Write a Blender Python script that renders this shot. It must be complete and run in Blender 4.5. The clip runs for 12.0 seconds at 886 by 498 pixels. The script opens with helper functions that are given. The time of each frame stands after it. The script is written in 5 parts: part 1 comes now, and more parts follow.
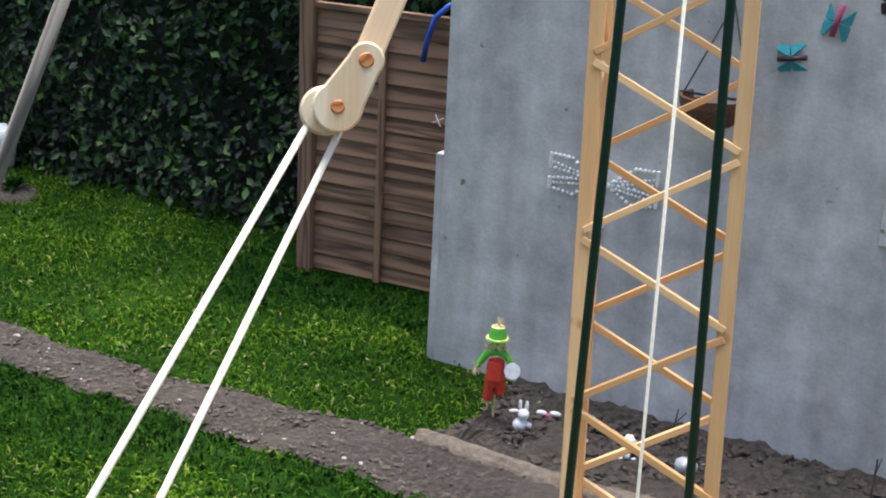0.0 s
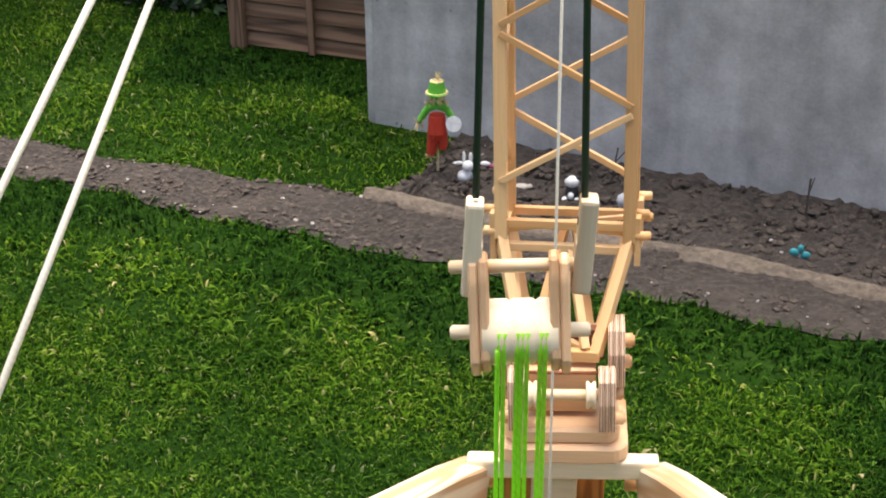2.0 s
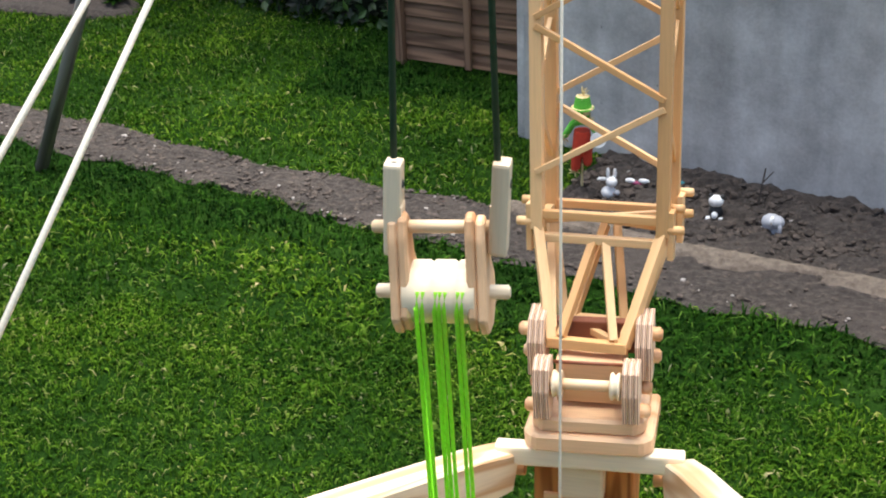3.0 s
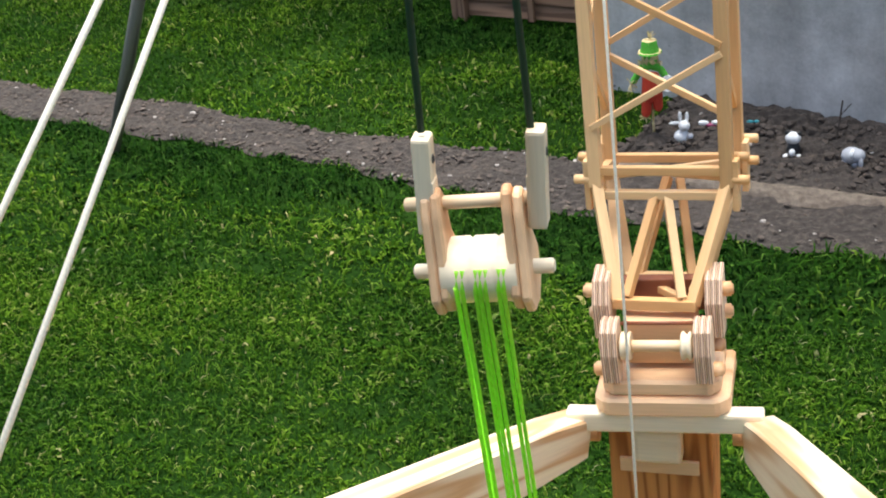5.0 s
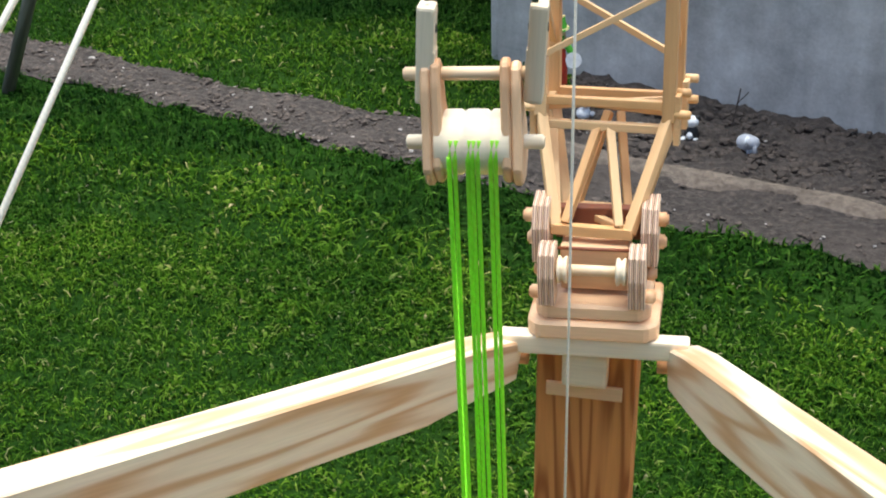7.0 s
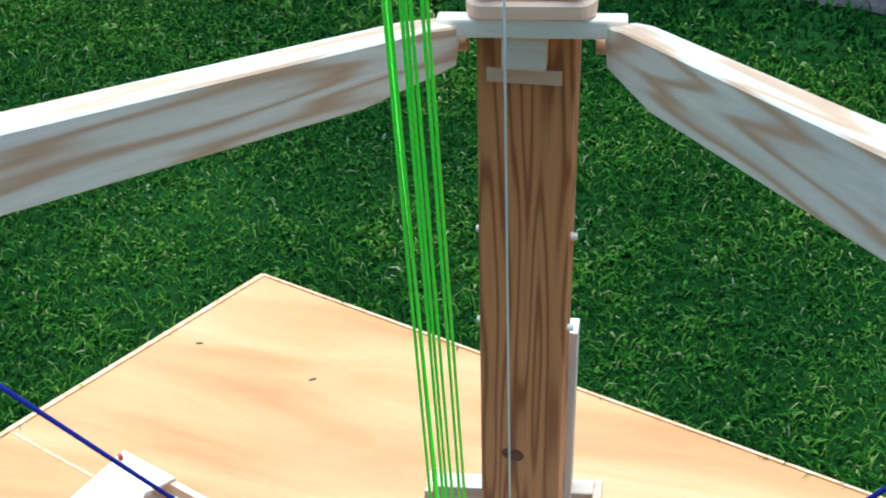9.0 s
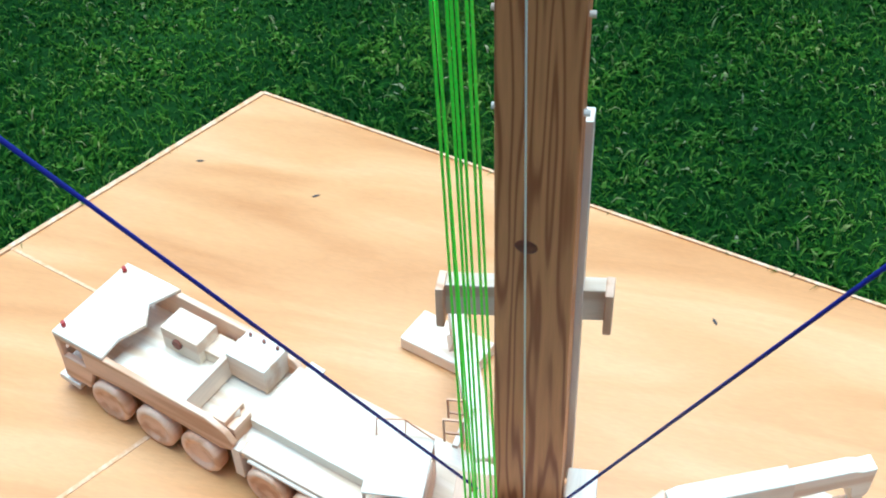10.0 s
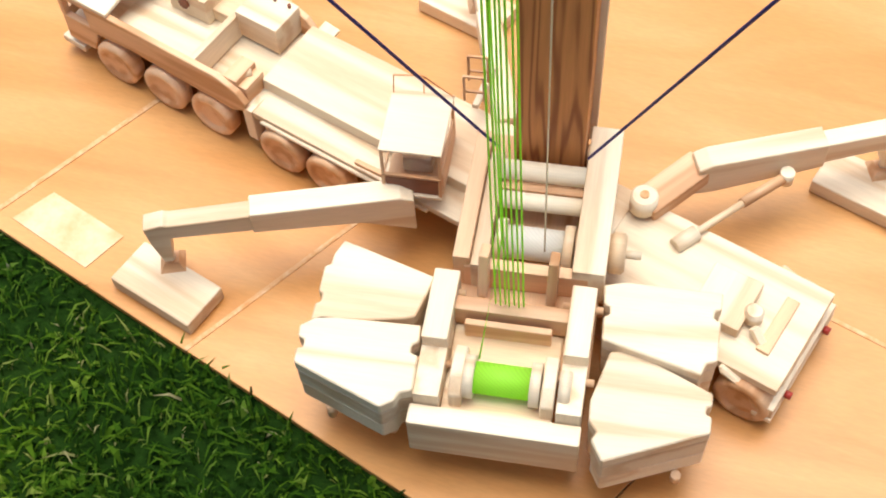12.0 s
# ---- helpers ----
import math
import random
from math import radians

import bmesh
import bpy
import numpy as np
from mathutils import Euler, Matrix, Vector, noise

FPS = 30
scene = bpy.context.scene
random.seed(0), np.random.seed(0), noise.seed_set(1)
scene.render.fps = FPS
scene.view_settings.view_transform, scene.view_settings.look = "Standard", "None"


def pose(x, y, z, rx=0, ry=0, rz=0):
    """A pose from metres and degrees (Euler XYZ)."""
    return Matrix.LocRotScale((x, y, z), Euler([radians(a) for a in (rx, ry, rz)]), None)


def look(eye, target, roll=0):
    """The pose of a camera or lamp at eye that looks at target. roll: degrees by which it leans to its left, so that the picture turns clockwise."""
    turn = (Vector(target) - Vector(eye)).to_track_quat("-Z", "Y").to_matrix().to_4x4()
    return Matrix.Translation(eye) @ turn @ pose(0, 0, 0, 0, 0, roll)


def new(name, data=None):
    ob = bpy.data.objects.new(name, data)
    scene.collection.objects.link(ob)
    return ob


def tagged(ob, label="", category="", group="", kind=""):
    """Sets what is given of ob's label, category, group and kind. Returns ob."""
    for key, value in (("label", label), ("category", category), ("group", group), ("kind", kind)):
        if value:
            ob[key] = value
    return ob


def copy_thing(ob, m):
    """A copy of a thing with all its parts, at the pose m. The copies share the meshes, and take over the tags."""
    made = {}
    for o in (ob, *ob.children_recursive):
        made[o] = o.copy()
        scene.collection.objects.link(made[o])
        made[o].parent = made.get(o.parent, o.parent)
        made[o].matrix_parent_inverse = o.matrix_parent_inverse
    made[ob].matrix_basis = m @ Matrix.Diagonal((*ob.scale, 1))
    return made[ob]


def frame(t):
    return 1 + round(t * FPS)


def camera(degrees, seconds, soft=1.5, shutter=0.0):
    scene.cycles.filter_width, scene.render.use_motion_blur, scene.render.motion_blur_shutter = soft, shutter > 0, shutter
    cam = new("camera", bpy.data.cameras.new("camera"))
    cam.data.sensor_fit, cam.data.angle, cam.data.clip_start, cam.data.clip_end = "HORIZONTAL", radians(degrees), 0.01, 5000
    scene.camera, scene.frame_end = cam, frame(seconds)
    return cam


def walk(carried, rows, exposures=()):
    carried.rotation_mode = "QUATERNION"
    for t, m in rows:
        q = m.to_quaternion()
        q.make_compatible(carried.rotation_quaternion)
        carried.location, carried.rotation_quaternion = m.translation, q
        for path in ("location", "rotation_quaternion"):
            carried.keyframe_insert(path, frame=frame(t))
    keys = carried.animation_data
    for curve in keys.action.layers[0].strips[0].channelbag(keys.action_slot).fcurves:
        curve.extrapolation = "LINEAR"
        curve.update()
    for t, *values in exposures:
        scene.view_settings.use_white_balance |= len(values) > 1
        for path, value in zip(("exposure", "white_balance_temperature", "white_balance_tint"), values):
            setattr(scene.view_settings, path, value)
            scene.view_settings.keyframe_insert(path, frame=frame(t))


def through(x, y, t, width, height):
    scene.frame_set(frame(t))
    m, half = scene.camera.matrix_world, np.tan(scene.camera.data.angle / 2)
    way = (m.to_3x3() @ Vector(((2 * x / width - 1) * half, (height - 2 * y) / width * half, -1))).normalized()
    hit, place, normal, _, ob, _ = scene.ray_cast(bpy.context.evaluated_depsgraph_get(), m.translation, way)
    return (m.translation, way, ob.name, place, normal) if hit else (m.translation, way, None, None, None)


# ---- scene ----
cam = camera(36.6, 12.0, 2.0)
PATH = [
    (0, (0.313, 0.081, 2.257), (-0.2145, 1.897, 1.611), 2.9),
    (0.5, (0.235, -0.012, 2.241), (-0.053, 1.815, 1.48), 3.3),
    (1, (0.212, 0.0, 2.191), (0.018, 1.782, 1.304), 2.1),
    (1.5, (0.28, -0.025, 2.179), (-0.005, 1.733, 1.268), 1.1),
    (2, (0.356, -0.036, 2.146), (-0.056, 1.69, 1.223), -0.5),
    (2.5, (0.421, -0.022, 2.115), (-0.114, 1.673, 1.198), -1.5),
    (3, (0.502, -0.033, 2.125), (-0.167, 1.629, 1.237), -2.2),
    (3.5, (0.515, -0.055, 2.115), (-0.216, 1.595, 1.253), -1.4),
    (3.7, (0.484, -0.069, 2.118), (-0.219, 1.578, 1.227), -0.9),
    (5.3, (0.511, 0.022, 2.115), (-0.267, 1.618, 1.197), -10.9),
    (5.5, (0.487, -0.01, 2.125), (-0.282, 1.598, 1.219), -12.6),
    (6, (0.466, -0.029, 2.119), (-0.233, 1.591, 1.178), -7.0),
    (6.5, (0.466, -0.019, 2.113), (-0.172, 1.618, 1.158), -1.8),
    (6.7, (0.464, -0.033, 2.093), (-0.16, 1.607, 1.132), -1.6),
    (8.3, (0.505, -0.079, 2.052), (-0.035, 1.484, 0.926), -2.2),
    (8.5, (0.506, -0.085, 2.038), (-0.024, 1.457, 0.88), -2.4),
    (9, (0.502, -0.098, 2.0), (-0.001, 1.381, 0.751), -2.7),
    (9.5, (0.493, -0.121, 1.947), (0.014, 1.295, 0.619), -2.8),
    (10, (0.484, -0.121, 1.914), (0.025, 1.217, 0.5), -3.0),
    (10.5, (0.484, -0.132, 1.878), (0.038, 1.131, 0.392), -3.5),
    (10.7, (0.472, -0.125, 1.86), (0.041, 1.105, 0.342), -3.2),
    (11, (0.485, -0.132, 1.84), (0.053, 1.048, 0.284), -4.1),
    (11.5, (0.482, -0.149, 1.798), (0.072, 0.952, 0.179), -4.4),
    (12, (0.478, -0.132, 1.787), (0.082, 0.88, 0.108), -4.6),
]
EXPOSURES = [
    (0.0, 1.3, 6500, 5), (0.5, 1.3, 7500, 10), (1.5, 1.15, 7600, 10), (2.5, 1.2, 6700, 5), (6.5, 1.12, 6500, 2),
    (8.5, 0.85, 4900, -4), (9.5, 0.72, 4300, -9), (10.0, 0.62, 4400, -9), (10.5, 0.52, 6500, 2), (12.0, 0.40, 6700, 7),
]
walk(cam, [(t, look(eye, target, roll)) for t, eye, target, roll in PATH], EXPOSURES)

# ---- light ----
world = bpy.data.worlds.new("sky")
scene.world = world
world.use_nodes = True
wn = world.node_tree.nodes
sky = wn.new("ShaderNodeTexSky")
sky.sky_type = "NISHITA"
sky.sun_disc = False
sky.sun_elevation = radians(81)
sky.sun_rotation = radians(-12)
sky.air_density, sky.dust_density = 1.0, 4.0
wn["Background"].inputs["Strength"].default_value = 0.13
world.node_tree.links.new(sky.outputs[0], wn["Background"].inputs["Color"])
sun = new("sun", bpy.data.lights.new("sun", "SUN"))
sun.data.energy, sun.data.angle, sun.data.color = 2.7, radians(46), (1.0, 0.975, 0.94)
sun.matrix_basis = look((-0.20, 1.80, 5.0), (0, 1.0, 0))


# ---- materials ----
def material(name, rough=0.6, metal=0.0):
    m = bpy.data.materials.new(name)
    m.use_nodes = True
    nt = m.node_tree
    b = nt.nodes["Principled BSDF"]
    b.inputs["Roughness"].default_value = rough
    b.inputs["Metallic"].default_value = metal
    return m, nt, b


def node(nt, kind, **values):
    n = nt.nodes.new(kind)
    for k, v in values.items():
        n.inputs[k.replace("_", " ")].default_value = v
    return n


def coords(nt, scale=(1, 1, 1), kind="Object"):
    tc = nt.nodes.new("ShaderNodeTexCoord")
    mp = nt.nodes.new("ShaderNodeMapping")
    mp.inputs["Scale"].default_value = scale
    nt.links.new(tc.outputs[kind], mp.inputs["Vector"])
    return mp.outputs[0]


def ramp(nt, fac, stops):
    r = nt.nodes.new("ShaderNodeValToRGB")
    e = r.color_ramp.elements
    while len(e) < len(stops):
        e.new(0.5)
    for i, (p, c) in enumerate(stops):
        e[i].position, e[i].color = p, (*c, 1)
    nt.links.new(fac, r.inputs[0])
    return r.outputs[0]


def mix(nt, fac, a, b, mode="MIX"):
    m = nt.nodes.new("ShaderNodeMix")
    m.data_type, m.blend_type = "RGBA", mode
    for sock, v in ((0, fac), (6, a), (7, b)):
        if hasattr(v, "links"):
            nt.links.new(v, m.inputs[sock])
        elif isinstance(v, (int, float)):
            m.inputs[sock].default_value = v
        else:
            m.inputs[sock].default_value = (*v, 1)
    return m.outputs[2]


def bump(nt, b, height, strength=0.3, distance=0.002):
    n = nt.nodes.new("ShaderNodeBump")
    n.inputs["Strength"].default_value, n.inputs["Distance"].default_value = strength, distance
    nt.links.new(height, n.inputs["Height"])
    nt.links.new(n.outputs[0], b.inputs["Normal"])


def random_shade(nt, colour, low=0.8, high=1.1):
    """Each piece a little lighter or darker."""
    info = nt.nodes.new("ShaderNodeObjectInfo")
    mr = nt.nodes.new("ShaderNodeMapRange")
    mr.inputs["To Min"].default_value, mr.inputs["To Max"].default_value = low, high
    nt.links.new(info.outputs["Random"], mr.inputs["Value"])
    hsv = nt.nodes.new("ShaderNodeHueSaturation")
    nt.links.new(mr.outputs[0], hsv.inputs["Value"])
    nt.links.new(colour, hsv.inputs["Color"])
    return hsv.outputs[0]


def wood(name, dark, light, axis="Z", rings=60.0, rough=0.5, vary=(0.86, 1.08), wear=None):
    """Timber with its grain along one axis: growth rings, fine fibres, broad tone."""
    m, nt, b = material(name, rough)
    s = [1.0, 1.0, 1.0]
    s["XYZ".index(axis)] = 0.06
    v = coords(nt, s)
    info = nt.nodes.new("ShaderNodeObjectInfo")
    shift = nt.nodes.new("ShaderNodeVectorMath")
    shift.operation = "MULTIPLY_ADD"
    nt.links.new(info.outputs["Random"], shift.inputs[0])
    shift.inputs[1].default_value = (3.1, 5.3, 2.7)
    nt.links.new(v, shift.inputs[2])
    v = shift.outputs[0]
    big = node(nt, "ShaderNodeTexNoise", Scale=9.0, Detail=3.0)
    nt.links.new(v, big.inputs["Vector"])
    mul = nt.nodes.new("ShaderNodeMath")
    mul.operation = "MULTIPLY"
    mul.inputs[1].default_value = rings
    nt.links.new(big.outputs["Fac"], mul.inputs[0])
    sn = nt.nodes.new("ShaderNodeMath")
    sn.operation = "SINE"
    nt.links.new(mul.outputs[0], sn.inputs[0])
    mr = nt.nodes.new("ShaderNodeMapRange")
    mr.inputs["From Min"].default_value = -1
    nt.links.new(sn.outputs[0], mr.inputs["Value"])
    fine = node(nt, "ShaderNodeTexNoise", Scale=420.0, Detail=2.0)
    nt.links.new(v, fine.inputs["Vector"])
    c = ramp(nt, mr.outputs[0], [(0.0, light), (0.6, [0.75 * l + 0.25 * d for l, d in zip(light, dark)]), (1.0, dark)])
    f = ramp(nt, fine.outputs["Fac"], [(0.3, (0.8, 0.8, 0.8)), (0.7, (1.0, 1.0, 1.0))])
    c = mix(nt, 0.5, c, f, "MULTIPLY")
    if wear:
        blot = node(nt, "ShaderNodeTexNoise", Scale=30.0, Detail=2.0)
        nt.links.new(coords(nt), blot.inputs["Vector"])
        c = mix(nt, ramp(nt, blot.outputs["Fac"], [(0.66, (0, 0, 0)), (0.74, (1, 1, 1))]), c, wear)
    c = random_shade(nt, c, *vary)
    nt.links.new(c, b.inputs["Base Color"])
    bump(nt, b, fine.outputs["Fac"], 0.25, 0.0006)
    return m


def speckled(name, stops, scale=40.0, rough=0.9, strength=0.5, distance=0.01, detail=8.0, second=None):
    m, nt, b = material(name, rough)
    v = coords(nt)
    n = node(nt, "ShaderNodeTexNoise", Scale=scale, Detail=detail, Roughness=0.65)
    nt.links.new(v, n.inputs["Vector"])
    c = ramp(nt, n.outputs["Fac"], stops)
    if second:
        n2 = node(nt, "ShaderNodeTexNoise", Scale=second[0], Detail=5.0)
        nt.links.new(v, n2.inputs["Vector"])
        c = mix(nt, ramp(nt, n2.outputs["Fac"], [(second[1], (0, 0, 0)), (second[2], (1, 1, 1))]), c, second[3])
    nt.links.new(c, b.inputs["Base Color"])
    bump(nt, b, n.outputs["Fac"], strength, distance)
    return m


def plain(name, colour, rough=0.5, metal=0.0, scale=60.0, amount=0.12):
    m, nt, b = material(name, rough, metal)
    n = node(nt, "ShaderNodeTexNoise", Scale=scale, Detail=4.0)
    nt.links.new(coords(nt), n.inputs["Vector"])
    c = ramp(nt, n.outputs["Fac"], [(0.3, [v * (1 - amount) for v in colour]), (0.7, [min(1, v * (1 + amount)) for v in colour])])
    nt.links.new(c, b.inputs["Base Color"])
    bump(nt, b, n.outputs["Fac"], 0.15, 0.001)
    return m


def cord(name, colour, rough=0.7, through=0.2):
    """Twisted cord: strands that wind round the rope."""
    m, nt, b = material(name, rough)
    w = node(nt, "ShaderNodeTexWave", Scale=90.0, Distortion=1.0)
    w.bands_direction = "DIAGONAL"
    nt.links.new(coords(nt), w.inputs["Vector"])
    c = ramp(nt, w.outputs["Fac"], [(0.0, [v * 0.93 for v in colour]), (0.6, colour)])
    nt.links.new(c, b.inputs["Base Color"])
    bump(nt, b, w.outputs["Fac"], 0.2, 0.0003)
    thin = nt.nodes.new("ShaderNodeBsdfTranslucent")
    nt.links.new(c, thin.inputs["Color"])
    blend = nt.nodes.new("ShaderNodeMixShader")
    blend.inputs[0].default_value = through
    nt.links.new(b.outputs[0], blend.inputs[1])
    nt.links.new(thin.outputs[0], blend.inputs[2])
    nt.links.new(blend.outputs[0], nt.nodes["Material Output"].inputs["Surface"])
    return m


PINE = {a: wood("pine_" + a, (0.62, 0.32, 0.15), (0.84, 0.54, 0.32), a, 34.0) for a in "XYZ"}
PALE = {a: wood("pale_pine_" + a, (0.74, 0.53, 0.33), (0.90, 0.76, 0.56), a, 30.0) for a in "XYZ"}
ARMWOOD = wood("arm_pine", (0.64, 0.38, 0.20), (0.90, 0.75, 0.55), "X", 90.0)
JIBWOOD = wood("jib_pine", (0.68, 0.38, 0.16), (0.86, 0.56, 0.29), "Z", 18.0, wear=(0.50, 0.17, 0.05))
BROWN = wood("brown_softwood", (0.33, 0.098, 0.026), (0.66, 0.270, 0.085), "Z", 150.0, 0.5, (0.97, 1.03))
PLYEDGE, nt, b = material("plywood_layers", 0.55)
lay = node(nt, "ShaderNodeTexWave", Scale=131.0)
lay.bands_direction = "Z"
nt.links.new(coords(nt), lay.inputs["Vector"])
nt.links.new(ramp(nt, lay.outputs["Fac"], [(0.55, (0.76, 0.56, 0.40)), (0.78, (0.24, 0.10, 0.075))]), b.inputs["Base Color"])
REDWOOD = plain("red_brown_wood", (0.22, 0.07, 0.035), 0.5)
KNOT = plain("dark_knot", (0.14, 0.034, 0.014), 0.5, 0, 200.0, 0.4)
BOARD, nt, b = material("varnished_plywood", 0.38)
v = coords(nt, (0.35, 1.6, 1))
n1 = node(nt, "ShaderNodeTexNoise", Scale=3.2, Detail=6.0, Distortion=1.2)
n2 = node(nt, "ShaderNodeTexNoise", Scale=1.3, Detail=3.0)
n3 = node(nt, "ShaderNodeTexNoise", Scale=160.0, Detail=2.0)
for n in (n1, n3):
    nt.links.new(v, n.inputs["Vector"])
nt.links.new(coords(nt), n2.inputs["Vector"])
c = ramp(nt, n1.outputs["Fac"], [(0.3, (0.50, 0.205, 0.045)), (0.5, (0.61, 0.285, 0.082)), (0.75, (0.70, 0.385, 0.15))])
c = mix(nt, ramp(nt, n2.outputs["Fac"], [(0.5, (0, 0, 0)), (0.8, (0.5, 0.5, 0.5))]), c, (0.68, 0.40, 0.17))
c = mix(nt, 0.35, c, ramp(nt, n3.outputs["Fac"], [(0.3, (0.75, 0.75, 0.75)), (0.7, (1, 1, 1))]), "MULTIPLY")
nt.links.new(random_shade(nt, c, 0.97, 1.03), b.inputs["Base Color"])
bump(nt, b, n3.outputs["Fac"], 0.1, 0.0005)
FILLER = speckled("white_filler", [(0.35, (0.60, 0.29, 0.10)), (0.70, (0.72, 0.50, 0.30))], 60.0, 0.8, 0.3, 0.001)
BLEACHED = speckled("bleached_ply", [(0.3, (0.60, 0.36, 0.15)), (0.65, (0.78, 0.62, 0.40))], 14.0, 0.6, 0.1, 0.001)
# patchy turf base, darkened so its colour holds the shade between blades
LAWN = speckled("lawn_base_shaded", [(0.3, (0.004, 0.012, 0.002)), (0.6, (0.013, 0.038, 0.005)), (0.8, (0.038, 0.08, 0.012))], 55.0, 0.95, 0.6, 0.02,
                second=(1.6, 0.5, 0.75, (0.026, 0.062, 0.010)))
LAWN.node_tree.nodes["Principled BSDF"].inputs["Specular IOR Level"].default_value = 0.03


def blade(name, stops, through=0.35):
    """Thin leaves, each of its own green, that let some light through."""
    m, nt, b = material(name, 0.9)
    b.inputs["Specular IOR Level"].default_value = 0.06
    isl = nt.nodes.new("ShaderNodeNewGeometry")
    c = ramp(nt, isl.outputs["Random Per Island"], stops)
    pn = node(nt, "ShaderNodeTexNoise", Scale=1.7, Detail=4.0)
    nt.links.new(coords(nt), pn.inputs["Vector"])
    c = mix(nt, 0.8, c, ramp(nt, pn.outputs["Fac"], [(0.38, (0.45, 0.55, 0.5)), (0.62, (1.35, 1.2, 0.8))]), "MULTIPLY")
    nt.links.new(c, b.inputs["Base Color"])
    thin = nt.nodes.new("ShaderNodeBsdfTranslucent")
    nt.links.new(c, thin.inputs["Color"])
    blend = nt.nodes.new("ShaderNodeMixShader")
    blend.inputs[0].default_value = through
    nt.links.new(b.outputs[0], blend.inputs[1])
    nt.links.new(thin.outputs[0], blend.inputs[2])
    nt.links.new(blend.outputs[0], nt.nodes["Material Output"].inputs["Surface"])
    return m


BLADE = blade("grass_blade", [(0.0, (0.006, 0.026, 0.003)), (0.40, (0.032, 0.092, 0.008)), (0.80, (0.078, 0.165, 0.014)), (0.95, (0.15, 0.25, 0.04)), (0.985, (0.22, 0.25, 0.09)), (1.0, (0.42, 0.38, 0.24))])
# darker greens: lush path strip, and cast shade coloured into other blades
LUSH_SHADED = blade("lush_shaded_blade", [(0.0, (0.003, 0.014, 0.002)), (0.5, (0.011, 0.044, 0.005)), (0.9, (0.030, 0.088, 0.010)), (1.0, (0.075, 0.15, 0.03))], 0.2)
SOIL = speckled("dark_soil", [(0.25, (0.015, 0.011, 0.010)), (0.5, (0.042, 0.033, 0.029)), (0.75, (0.10, 0.080, 0.072))], 45.0, 0.95, 0.9, 0.02,
                second=(3.0, 0.5, 0.7, (0.062, 0.049, 0.043)))
DRYSOIL = speckled("dry_sandy_soil", [(0.3, (0.075, 0.057, 0.045)), (0.7, (0.20, 0.16, 0.13))], 35.0, 0.95, 0.8, 0.015)
CLOD = plain("soil_clod", (0.060, 0.046, 0.039), 0.95, 0, 50.0, 0.4)
PEBBLE = plain("pale_pebble", (0.34, 0.31, 0.29), 0.8)
BARK = plain("bark_chip", (0.075, 0.058, 0.050), 0.95, 0, 50.0, 0.5)
RENDER, nt, b = material("grey_cement_render", 0.92)
v = coords(nt)
n1 = node(nt, "ShaderNodeTexNoise", Scale=3.0, Detail=8.0, Roughness=0.7)
n2 = node(nt, "ShaderNodeTexNoise", Scale=70.0, Detail=4.0)
n3 = node(nt, "ShaderNodeTexNoise", Scale=16.0, Detail=3.0)
streak = node(nt, "ShaderNodeTexNoise", Scale=4.0, Detail=5.0)
for n in (n1, n2, n3):
    nt.links.new(v, n.inputs["Vector"])
nt.links.new(coords(nt, (2.2, 2.2, 0.35)), streak.inputs["Vector"])
c = ramp(nt, n1.outputs["Fac"], [(0.3, (0.33, 0.325, 0.325)), (0.5, (0.52, 0.512, 0.515)), (0.70, (0.72, 0.71, 0.715))])
c = mix(nt, 0.45, c, ramp(nt, streak.outputs["Fac"], [(0.35, (0.62, 0.6, 0.58)), (0.7, (1.15, 1.15, 1.15))]), "MULTIPLY")
c = mix(nt, ramp(nt, n3.outputs["Fac"], [(0.70, (0, 0, 0)), (0.76, (0.8, 0.8, 0.8))]), c, (0.09, 0.085, 0.085))
c = mix(nt, 0.3, c, ramp(nt, n2.outputs["Fac"], [(0.3, (0.7, 0.7, 0.7)), (0.7, (1.1, 1.1, 1.1))]), "MULTIPLY")
nt.links.new(c, b.inputs["Base Color"])
bump(nt, b, n2.outputs["Fac"], 0.25, 0.004)
FENCE = {a: wood("fence_board_" + a, (0.13, 0.072, 0.046), (0.29, 0.17, 0.11), a, 40.0, 0.85, (0.85, 1.1)) for a in "XYZ"}
LEAF, nt, b = material("hedge_leaf", 0.6)
isl = nt.nodes.new("ShaderNodeNewGeometry")
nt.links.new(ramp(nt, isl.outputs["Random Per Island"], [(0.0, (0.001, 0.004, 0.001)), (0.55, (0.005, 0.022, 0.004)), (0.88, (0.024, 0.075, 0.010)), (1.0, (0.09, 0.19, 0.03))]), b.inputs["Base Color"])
# near-black, so the hedge's inner shade is in the colour
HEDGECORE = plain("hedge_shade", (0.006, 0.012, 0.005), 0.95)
GREYPOLE = wood("weathered_pole", (0.15, 0.135, 0.12), (0.34, 0.31, 0.28), "Z", 30.0, 0.9)
WHITEPVC = plain("white_pvc", (0.80, 0.81, 0.83), 0.35, 0, 8.0, 0.03)
GLASS, nt, b = material("window_glass", 0.03)
b.inputs["Base Color"].default_value = (0.02, 0.025, 0.035, 1)
b.inputs["Specular IOR Level"].default_value = 0.8
ROPEWHITE = cord("white_rope", (0.80, 0.76, 0.66))
ROPEGREEN = cord("dark_green_rope", (0.010, 0.045, 0.030))
ROPELIME = cord("lime_cord", (0.52, 1.0, 0.09), 0.6, 0.5)
ROPEBLUE = cord("navy_rope", (0.022, 0.018, 0.26))
RED = plain("red_paint", (0.36, 0.03, 0.02), 0.4)
BLACK = plain("black_paint", (0.012, 0.012, 0.014), 0.5)


